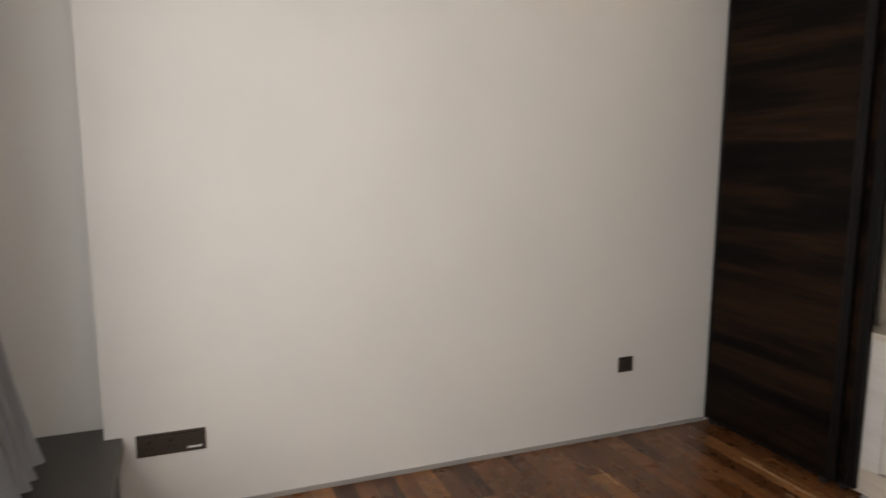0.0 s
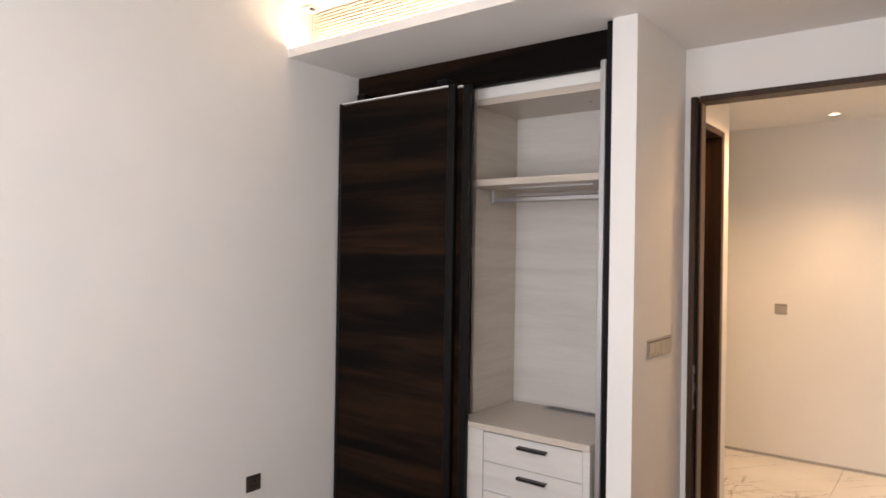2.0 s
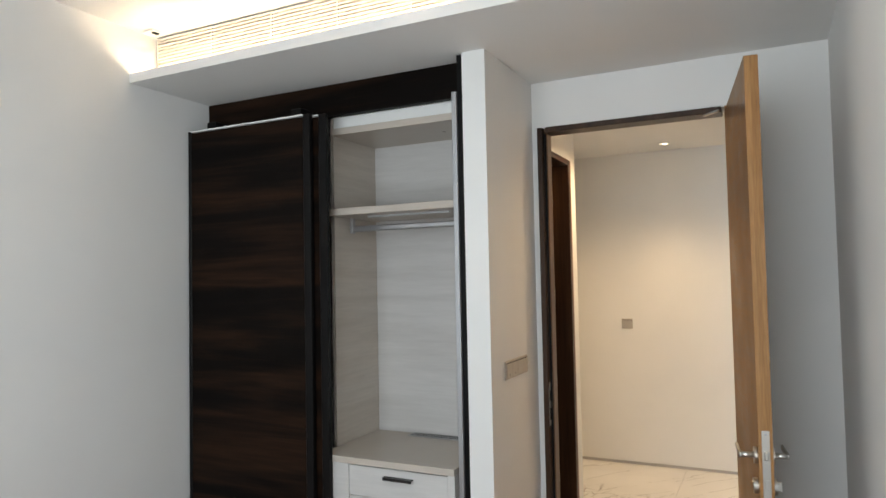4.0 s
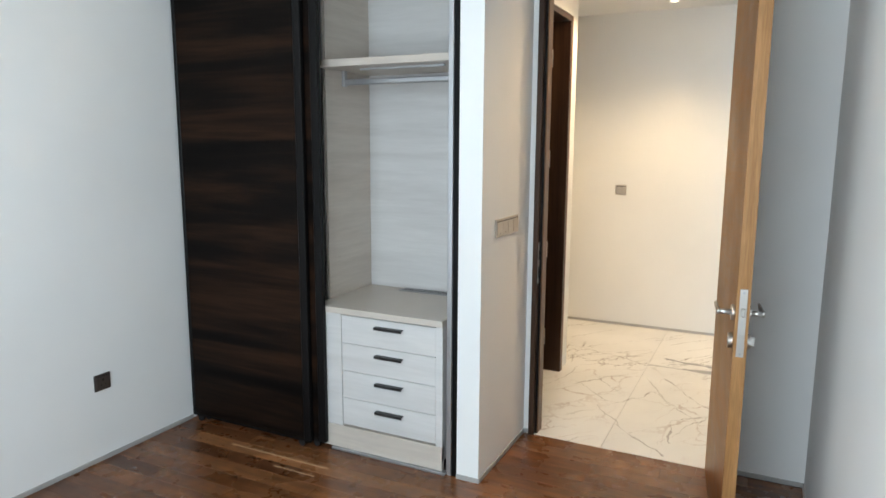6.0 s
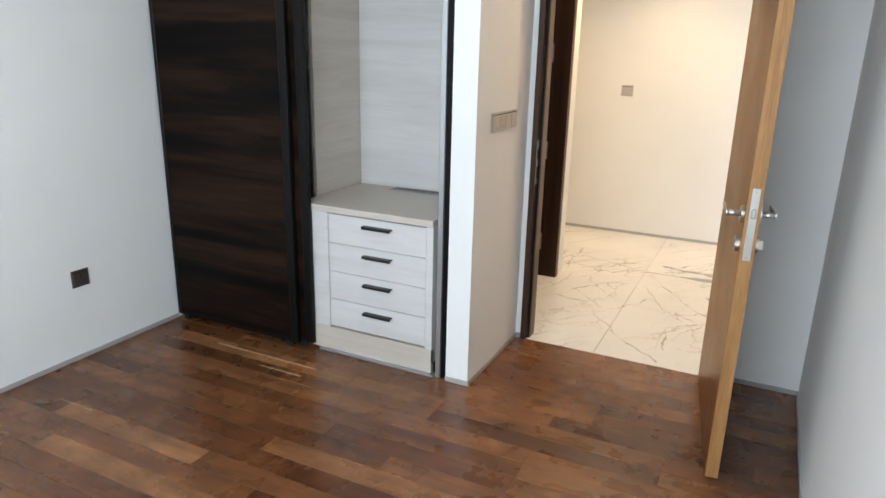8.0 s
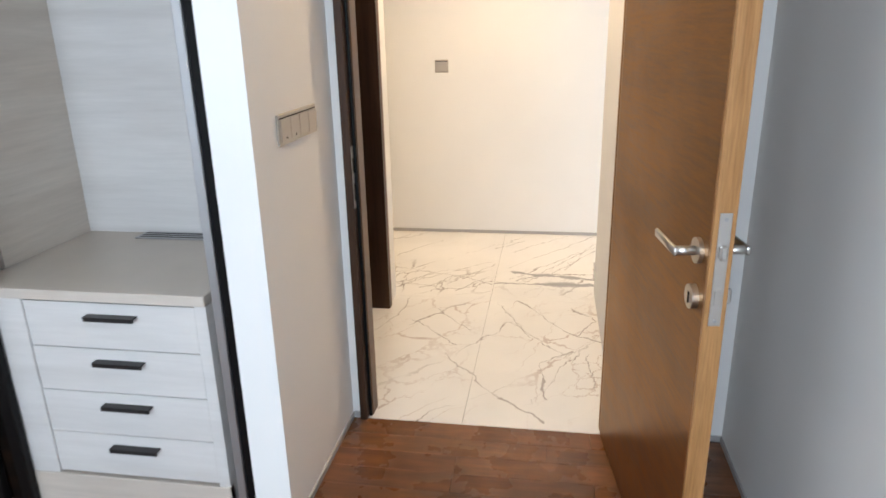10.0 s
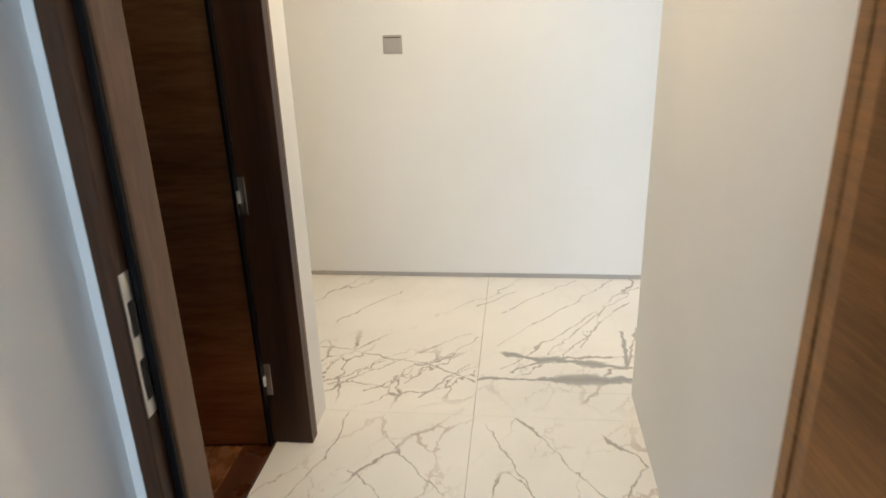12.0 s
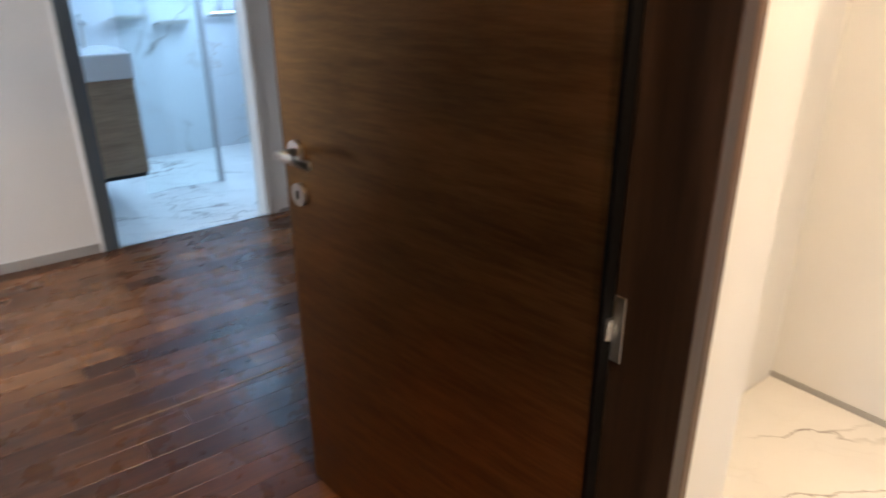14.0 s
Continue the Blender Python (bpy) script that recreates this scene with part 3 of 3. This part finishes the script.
part("cable_slot", box(4.915, 4.985, 1.97, 2.45, 0.7305, 0.735, 0.001), M_ALU, ward, "grey slotted cable grille")
for k in range(3):
    part("slot_line", box(4.925 + k * 0.02, 4.932 + k * 0.02, 1.98, 2.44, 0.7352, 0.7358), M_GROOVE, ward)
part("drawer_stile", box(4.456, 4.50, 2.510, 2.671, 0.06, 0.699), M_ASH_PALE, ward)
part("drawer_stile", box(4.456, 4.50, W_Y0 + 0.073, 1.994, 0.06, 0.699), M_ASH_PALE, ward)
# black sheet that paints the shade in the gaps round the drawers
part("gap_shade_sheet", box(4.49, 4.505, 1.994, 2.510, 0.13, 0.699), M_GROOVE, ward)
part("plinth", box(4.452, 4.48, W_Y0 + 0.073, 2.671, 0.014, 0.130, 0.002), M_ASH, ward)
part("floor_track", box(4.440, 4.478, W_Y0 + 0.053, 2.57, 0.0005, 0.013, 0.002), M_ALU, ward, "grey aluminium floor track")
dz = (0.695 - 0.137) / 4
for k in range(4):
    z0 = 0.137 + k * dz
    d = part("drawer_front", box(4.459, 4.484, 1.9962, 2.5082, z0 + 0.0013, z0 + dz - 0.0013, 0.0008), M_ASH_PALE, ward)
    zh = z0 + dz * 0.69
    hb = box(4.434, 4.440, 2.166, 2.314, zh - 0.003, zh + 0.006, 0.001)
    box(4.434, 4.462, 2.166, 2.314, zh + 0.006, zh + 0.010, bm=hb)
    part("handle", hb, M_HANDLE, d, "dark metal edge pull")


def slider(name, x0, y0, y1, z1, label):
    s = thing(name, (x0, (y0 + y1) / 2, 0.03), label, "sliding door", "wardrobe sliding doors")
    part("panel", box(x0 + 0.004, x0 + 0.023, y0 + 0.043, y1 - 0.022, 0.042, z1 - 0.012), M_SLIDER, s)
    part("stile", box(x0, x0 + 0.027, y0, y0 + 0.042, 0.030, z1, 0.003), M_BLACK, s, "glossy black upright edge")
    part("stile", box(x0, x0 + 0.027, y1 - 0.021, y1, 0.030, z1, 0.003), M_BLACK, s, "glossy black upright edge")
    part("bottom_rail", box(x0 + 0.002, x0 + 0.025, y0 + 0.043, y1 - 0.022, 0.030, 0.0415), M_BLACK, s)
    part("top_rail", box(x0 - 0.001, x0 + 0.025, y0 + 0.043, y1 - 0.022, z1 - 0.0075, z1), M_WHITE, s, "pale metal top edge")
    for y in (y0 + 0.06, y1 - 0.05):
        part("roller", rod((x0 + 0.008, y, 0.0205), (x0 + 0.018, y, 0.0205), 0.0203, n=16), M_HANDLE, s)
    return s


slider("wardrobe_sliding_door", 4.394, 2.664, 3.463, 2.357, "dark smoked-veneer sliding wardrobe door with black edges")
slider("wardrobe_sliding_door", 4.424, 2.594, 3.44, 2.354, "second smoked-veneer sliding door pushed behind the first")
for y0, y1 in ((3.30, 3.36), (2.74, 2.80)):
    part("top_hanger", box(4.428, 4.559, y0, y1, 2.353, 2.40, 0.002), M_BLACK, ward, "black sliding-door hanger")


# ---- doors ----
def lever_set(parent, cx, cz, face, out, toward, low=0.10, key=False):
    """Lever, rose, cylinder: face is the y of the leaf's side, out is +1 or -1, toward is the x way the lever points."""
    r = part("rose", rod((cx, face, cz), (cx, face + out * 0.009, cz), 0.027, n=28), M_STEEL, parent, "satin steel rose")
    bm = rod((cx, face + out * 0.009, cz), (cx, face + out * 0.052, cz), 0.0095, n=16)
    box(min(cx - toward * 0.010, cx + toward * 0.128), max(cx - toward * 0.010, cx + toward * 0.128), min(face + out * 0.046, face + out * 0.055), max(face + out * 0.046, face + out * 0.055), cz - 0.0095, cz + 0.0095, 0.0025, bm)
    part("lever", bm, M_STEEL, r, smooth=True)
    c = part("escutcheon", rod((cx, face, cz - low), (cx, face + out * 0.013, cz - low), 0.026, n=28), M_STEEL, parent, "satin steel lock escutcheon")
    if key:
        part("keyhole", box(cx - 0.004, cx + 0.004, face + out * 0.0131, face + out * 0.0140, cz - low - 0.014, cz - low + 0.010, 0.001), M_GROOVE, c)
        return
    part("thumb_turn", box(cx - 0.006, cx + 0.006, face + min(0, out * 0.03), face + max(0, out * 0.03), cz - low - 0.016, cz - low + 0.016, 0.003), M_STEEL, c)


# bedroom leaf, swung fully into the room
LX0, LX1, LY0, LY1, LZ = 4.230, 5.045, 0.825, 0.869, 2.275
leaf = thing("door_1", (LX1, LY1, 0), "open brown wood-veneer bedroom door with lighter edges", "door")
part("leaf", box(LX0 + 0.010, LX1, LY0, LY1, 0.008, LZ, 0.001), M_DOOR, leaf)
part("edge_lipping", box(LX0, LX0 + 0.0095, LY0 + 0.0005, LY1 - 0.0005, 0.008, LZ, 0.001), M_LIP, leaf, "honey-coloured wooden edge")
part("top_lipping", box(LX0 + 0.0105, LX1, LY0 + 0.001, LY1 - 0.001, LZ + 0.0002, LZ + 0.003), M_LIP, leaf)
lock = part("lock_forend", box(LX0 - 0.0025, LX0 - 0.0001, LY0 + 0.010, LY0 + 0.034, 0.809, 1.043, 0.0008), M_STEEL, leaf, "satin steel lock forend")
part("latch", box(LX0 - 0.013, LX0 - 0.0026, LY0 + 0.015, LY0 + 0.029, 0.949, 0.979, 0.003), M_STEEL, lock)
part("bolt", box(LX0 - 0.0045, LX0 - 0.0026, LY0 + 0.015, LY0 + 0.029, 0.854, 0.886, 0.001), M_STEEL, lock)
for z in (0.82, 1.031):
    part("screw", rod((LX0 - 0.0035, LY0 + 0.022, z), (LX0 - 0.0025, LY0 + 0.022, z), 0.004, n=12), M_ALU, lock)
lever_set(leaf, LX0 + 0.058, 0.950, LY1, 1, 1, key=True)
lever_set(leaf, LX0 + 0.058, 0.950, LY0, -1, 1)
leaf.matrix_basis = pose(LX1, LY1, 0, 0, 0, 7.6)

# frame of the bedroom door
fr = thing("door_frame", (5.13, 1.28, 0), "dark brown wooden door frame", "", kind="structure")
J = 0.028
# hinge side in the golden leaf veneer: its lit tone is coloured in
for s, y0, y1 in ((-1, D_L - J, D_L - 0.001), (1, D_R + 0.001, D_R + J)):
    part("jamb", box(5.044, 5.080, y0, y1, 0, D_H - 0.001, 0.002), M_FRAME if s < 0 else M_DOOR, fr)
    a, b = (y0 - 0.014, y1) if s < 0 else (y0, y1 + 0.002)
    part("jamb_stop", box(5.082, 5.150 if s < 0 else 5.114, a, b, 0, D_H - 0.001, 0.002), M_STOP if s < 0 else M_DOOR, fr)
part("seal", box(5.072, 5.081, D_L - J - 0.011, D_L - J - 0.001, 0, D_H - J, 0.002), M_BLACK, fr, "black rubber door seal")
part("head", box(5.044, 5.150, D_R + J + 0.015, D_L - J - 0.015, D_H - J, D_H - 0.001, 0.002), M_FRAME, fr)
part("door_stay", rod((5.043, 0.955, 2.266), (4.985, 0.89, 2.268), 0.006, n=10), M_STEEL, fr, "small steel door stay")
strike = part("strike_plate", box(5.047, 5.070, D_L - J - 0.002, D_L - J - 0.0002, 0.815, 1.025, 0.0006), M_STEEL, fr, "satin steel strike plate")
for z0, z1 in ((0.84, 0.90), (0.935, 0.985)):
    part("strike_hole", box(5.053, 5.066, D_L - J - 0.0028, D_L - J - 0.0021, z0, z1), M_GROOVE, strike)

# second door, swung into the next room
HX, HY = D2B - 0.008, 2.010
leaf2 = thing("door_2", (HX, HY, 0), "open dark brown wood-veneer door of the second room", "door")
part("leaf", box(HX - 0.045, HX - 0.001, HY + 0.006, HY + 0.868, 0.008, LZ, 0.001), M_DOOR, leaf2)
part("edge_lipping", box(HX - 0.0445, HX - 0.0015, HY + 0.8682, HY + 0.878, 0.008, LZ, 0.001), M_LIP, leaf2, "honey-coloured wooden edge")
part("lock_forend", box(HX - 0.035, HX - 0.011, HY + 0.8782, HY + 0.8805, 0.784, 1.020), M_STEEL, leaf2)


def lever_set_x(parent, cy, cz, face, out, toward, low=0.10):
    r = part("rose", rod((face, cy, cz), (face + out * 0.009, cy, cz), 0.027, n=28), M_STEEL, parent, "satin steel rose")
    bm = rod((face + out * 0.009, cy, cz), (face + out * 0.052, cy, cz), 0.0095, n=16)
    box(min(face + out * 0.046, face + out * 0.055), max(face + out * 0.046, face + out * 0.055), min(cy - toward * 0.010, cy + toward * 0.128), max(cy - toward * 0.010, cy + toward * 0.128), cz - 0.0095, cz + 0.0095, 0.0025, bm)
    part("lever", bm, M_STEEL, r, smooth=True)
    c = part("escutcheon", rod((face, cy, cz - low), (face + out * 0.009, cy, cz - low), 0.027, n=28), M_STEEL, parent, "satin steel lock escutcheon")
    part("keyhole", box(face + min(0, out * 0.012), face + max(0, out * 0.012), cy - 0.004, cy + 0.004, cz - low - 0.010, cz - low + 0.010, 0.001), M_GROOVE, c)


lever_set_x(leaf2, HY + 0.818, 0.955, HX - 0.045, -1, -1)
leaf2.matrix_basis = pose(HX, HY, 0, 0, 0, 6.2)
fr2 = thing("door_frame", (5.7, 1.95, 0), "dark brown wooden frame of the second door", "", kind="structure")
part("jamb", box(D2B - 0.034, D2B - 0.001, H_L - 0.012, 2.004, 0, 2.305, 0.002), M_FRAME, fr2)
part("jamb", box(D2A + 0.001, D2A + 0.034, H_L - 0.012, 2.004, 0, 2.305, 0.002), M_FRAME, fr2)
part("head", box(D2A + 0.035, D2B - 0.035, H_L - 0.012, 2.004, 2.270, 2.305, 0.002), M_FRAME, fr2)
part("trim", box(D2B - 0.0005, D2B + 0.018, H_L - 0.012, H_L - 0.001, 0, 2.305, 0.001), M_STOP, fr2, "light wooden trim strip")
# seal made wider, so its black also paints the shaded gap beside the leaf
part("seal_and_gap_shade", box(D2B - 0.058, D2B - 0.0345, 2.003, 2.0125, 0, 2.27), M_BLACK, fr2)
for z in (0.235, 0.83, 1.42, 2.05):
    h = part("hinge", box(D2B - 0.0365, D2B - 0.0342, 1.982, 2.002, z - 0.055, z + 0.055, 0.0006), M_STEEL, fr2, "satin steel hinge")
    part("knuckle", rod((D2B - 0.043, 2.004, z - 0.018), (D2B - 0.043, 2.004, z + 0.018), 0.0075, n=12), M_STEEL, h)

# ---- hall ceiling lamps ----
# the last of the three is added unseen, only to brighten the hall
for x, y in ((7.15, 1.415), (5.95, 1.34), (5.9, -0.9)):
    d = thing("downlight", (x, y, HALLC), "small round recessed downlight with warm glow", "downlight", "hall downlights")
    ring = bmesh.new()
    bmesh.ops.create_cone(ring, cap_ends=False, segments=32, radius1=0.042, radius2=0.034, depth=0.006, matrix=Matrix.Translation((x, y, HALLC - 0.0035)))
    bmesh.ops.solidify(ring, geom=ring.faces[:], thickness=0.004)
    part("trim_ring", ring, M_WHITE, d)
    part("lens", rod((x, y, HALLC - 0.003), (x, y, HALLC - 0.001), 0.025, n=24), M_LAMP, d)

# ---- second room: wardrobe ----
w2 = thing("wardrobe", (7.25, 4.3, 0), "built-in wardrobe with pale drawers in the second room", "wardrobe")
part("side_panel", box(6.985, 7.59, 4.985, 5.035, 0, 2.5), M_SLIDER, w2, "dark-stained wooden side")
part("back_panel", box(7.57, 7.59, 3.9, 4.984, 0.02, 2.5), M_ASH, w2)
part("counter", box(6.985, 7.565, 4.12, 4.984, 0.702, 0.726, 0.002), M_ASH, w2)
part("plinth", box(6.995, 7.02, 4.12, 4.984, 0.0, 0.134, 0.002), M_ASH, w2)
part("stile", box(7.0, 7.03, 4.88, 4.984, 0.135, 0.701), M_ASH, w2)
part("inner_side", box(7.0, 7.565, 4.10, 4.118, 0, 2.5), M_ASH, w2)
for k in range(4):
    z0 = 0.137 + k * dz
    d = part("drawer_front", box(7.008, 7.03, 4.20, 4.878, z0 + 0.002, z0 + dz - 0.002, 0.001), M_ASH_PALE, w2)
    zh = z0 + dz * 0.69
    hb = box(6.978, 6.984, 4.46, 4.61, zh - 0.003, zh + 0.006, 0.001)
    box(6.978, 7.008, 4.46, 4.61, zh + 0.006, zh + 0.010, bm=hb)
    part("handle", hb, M_HANDLE, d, "dark metal edge pull")
part("sliding_panel", box(6.985, 7.02, 2.55, 4.095, 0.03, 2.5, 0.002), M_SLIDER, w2, "dark smoked-veneer sliding panel")

# ---- bathroom ----
bf = thing("bathroom_door_frame", (6.41, 5.1, 0), "dark frame of the bathroom doorway, blue light put into its colour", "", kind="structure")
part("jamb", box(5.881, 5.950, 5.030, 5.165, 0, 2.299, 0.002), M_JAMB, bf)
part("trim", box(5.866, 5.880, 5.034, 5.165, 0, 2.299, 0.002), M_WHITE, bf, "thin white trim")
part("jamb", box(6.766, 6.799, 5.036, 5.165, 0, 2.299, 0.002), M_WHITE, bf, "white painted jamb")
part("head", box(5.951, 6.765, 5.036, 5.165, 2.265, 2.299, 0.002), M_JAMB, bf)
part("threshold", box(5.952, 6.80, 5.040, 5.062, -0.002, 0.003), M_ALU, bf, "thin metal threshold strip")
van = thing("vanity_unit", (6.05, 5.75, 0.3), "wall-hung taupe wooden vanity unit", "vanity")
part("cabinet", box(5.43, 6.300, 5.62, 6.15, 0.222, 0.77, 0.003), M_VANITY, van)
part("shadow_gap", box(5.44, 6.290, 5.64, 6.14, 0.195, 0.2215), M_GROOVE, van)
part("door_gap", box(5.90, 5.904, 5.618, 5.622, 0.24, 0.765), M_GROOVE, van)
bas = single("wash_basin", box(5.43, 6.310, 5.61, 6.16, 0.7705, 0.915, 0.012, seg=3), M_CERAMIC, "thick white ceramic wash basin on the vanity", "basin", at=(6.05, 5.75, 0.77))
tap = thing("basin_tap", (6.15, 6.02, 0.915), "chrome basin tap on the white basin", "tap")
tb = rod((6.15, 6.02, 0.915), (6.15, 6.02, 1.075), 0.014)
rod((6.15, 6.02, 1.065), (6.15, 5.86, 1.055), 0.010, tb)
part("spout", tb, M_STEEL, tap)
part("lever", rod((6.15, 6.02, 1.075), (6.15, 6.0, 1.105), 0.008), M_STEEL, tap)
scr = thing("shower_screen", (6.9, 5.9, 0), "greenish clear glass shower screen", "shower screen")
gp = part("pane", box(6.33, 6.80, 5.895, 5.905, 0.004, 2.1), M_GLASS, scr)
gp.visible_shadow = False
part("post", box(6.80, 6.835, 5.885, 5.915, 0.0, 2.1, 0.002), M_ALU, scr, "grey aluminium upright")
for x0, x1, z in ((6.50, 6.74, 1.02), (6.80, 7.04, 0.975)):
    sh = thing("shower_shelf", (x0, 6.86, z), "small chrome wall shelf in the shower", "shelf")
    part("tray", box(x0, x1, 6.77, 6.859, z, z + 0.012, 0.002), M_STEEL, sh)
    part("lip", box(x0, x1, 6.765, 6.7695, z, z + 0.03), M_STEEL, sh)
mix_ = thing("shower_mixer", (7.3, 6.86, 1.03), "chrome shower mixer on the marble wall", "shower mixer")
part("body", rod((7.2, 6.82, 1.03), (7.4, 6.82, 1.03), 0.02), M_STEEL, mix_)
part("riser", rod((7.3, 6.83, 1.035), (7.3, 6.83, 1.9), 0.009), M_STEEL, mix_)
hk = thing("toilet_paper_holder", (7.40, 6.855, 0.33), "small chrome holder on the marble wall", "holder")
part("arm", rod((7.36, 6.80, 0.32), (7.46, 6.80, 0.35), 0.008), M_STEEL, hk)
part("bracket", rod((7.46, 6.86, 0.35), (7.46, 6.80, 0.35), 0.008), M_STEEL, hk)

# ---- floors, piece by piece ----
PLANKS = {}


def plank_mesh(length, width, along, mat):
    key = (round(length, 3), round(width, 3), along)
    if key not in PLANKS:
        a, b = (length / 2 - 0.0004, width / 2 - 0.0004)
        bm = box(-a, a, -b, b, -0.014, 0, 0.0006) if along == "x" else box(-b, b, -a, a, -0.014, 0, 0.0006)
        PLANKS[key] = mesh_of("plank", bm, mat)
    return PLANKS[key]


def lay_planks(parent, x0, x1, y0, y1, along, width, seed, mat):
    rnd = random.Random(seed)
    sizes = (0.45, 0.6, 0.75, 0.9, 1.05)
    p0, p1, q0, q1 = (y0, y1, x0, x1) if along == "x" else (x0, x1, y0, y1)
    rows = max(1, round((p1 - p0) / width))
    w = (p1 - p0) / rows
    for r in range(rows):
        p = p0 + (r + 0.5) * w
        q = q0 - rnd.choice((0, 0.15, 0.3))
        while q < q1 - 0.02:
            ln = rnd.choice(sizes)
            if q1 - (q + ln) < 0.16:
                ln = q1 - q
            a, b = max(q, q0), min(q + ln, q1)
            q += ln
            if b - a < 0.04:
                continue
            ob = new("plank", plank_mesh(b - a, w, along, mat))
            ob.parent = parent
            c = (a + b) / 2
            ob.location = (c, p, 0) if along == "x" else (p, c, 0)


floor_1 = thing("floor", (0, 0, 0), "glossy reddish-brown hardwood strip floor", "", kind="structure")
lay_planks(floor_1, 1.48, 4.488, YR, YL, "y", 0.094, 3, M_PLANK_Y)
lay_planks(floor_1, 4.488, 5.060, YR, 1.777, "y", 0.094, 4, M_PLANK_Y)
floor_2 = thing("floor", (0, 0, 0), "reddish-brown hardwood strip floor of the second room", "", kind="structure")
lay_planks(floor_2, XH, 6.15, 2.0, 2.47, "x", 0.094, 7, M_PLANK_X)
lay_planks(floor_2, XH, 6.99, 2.47, 3.72, "x", 0.094, 5, M_PLANK_X)
lay_planks(floor_2, 3.0, 6.99, 3.72, 5.042, "x", 0.094, 6, M_PLANK_X)


def lay_tiles(parent, xs, ys, x0, x1, y0, y1):
    for i in range(len(xs) - 1):
        for j in range(len(ys) - 1):
            a, b, c, d = max(xs[i], x0), min(xs[i + 1], x1), max(ys[j], y0), min(ys[j + 1], y1)
            if b - a < 0.02 or d - c < 0.02:
                continue
            ob = new("tile", mesh_of("tile", box(a + 0.0007, b - 0.0007, c + 0.0007, d - 0.0007, -0.012, 0, 0.0005), M_MARBLE))
            ob.parent = parent


floor_3 = thing("floor", (0, 0, 0), "polished white marble floor with grey veins", "", kind="structure")
TX = [5.062, 6.262, 7.480]
TY = [1.365 + 1.2 * k for k in range(-4, 2)]
lay_tiles(floor_3, TX, TY, 5.062, 6.425, H_R - 0.02, H_L + 0.11)
lay_tiles(floor_3, TX, TY, 6.425, XE, -2.5, 2.352)
lay_tiles(floor_3, [3.5] + TX, TY, 3.5, 6.425, -2.5, YR - 0.12)
lay_tiles(floor_3, TX, TY, 6.27, 6.425, H_L + 0.11, 2.352)
floor_4 = thing("floor", (0, 0, 0), "polished white marble bathroom floor", "", kind="structure")
lay_tiles(floor_4, [5.3, 5.9, 6.5, 7.1, 7.7], [5.045, 5.645, 6.245, 6.86], 5.42, 7.5, 5.045, 6.86)

# pale filler in a few open seams of the planks
M_FILL = Mat("pale_filler", (0.42, 0.27, 0.15), 0.5).m
for parent, x0, x1, y0, y1 in ((floor_1, 4.256, 4.264, 2.46, 3.05), (floor_1, 4.168, 4.174, 2.475, 2.71), (floor_1, 3.533, 3.538, 3.03, 3.22),
                               (floor_2, 5.55, 6.75, 3.460, 3.469)):
    part("filler_strip", box(x0, x1, y0, y1, -0.004, 0.0012), M_FILL, parent, "pale seam filler")
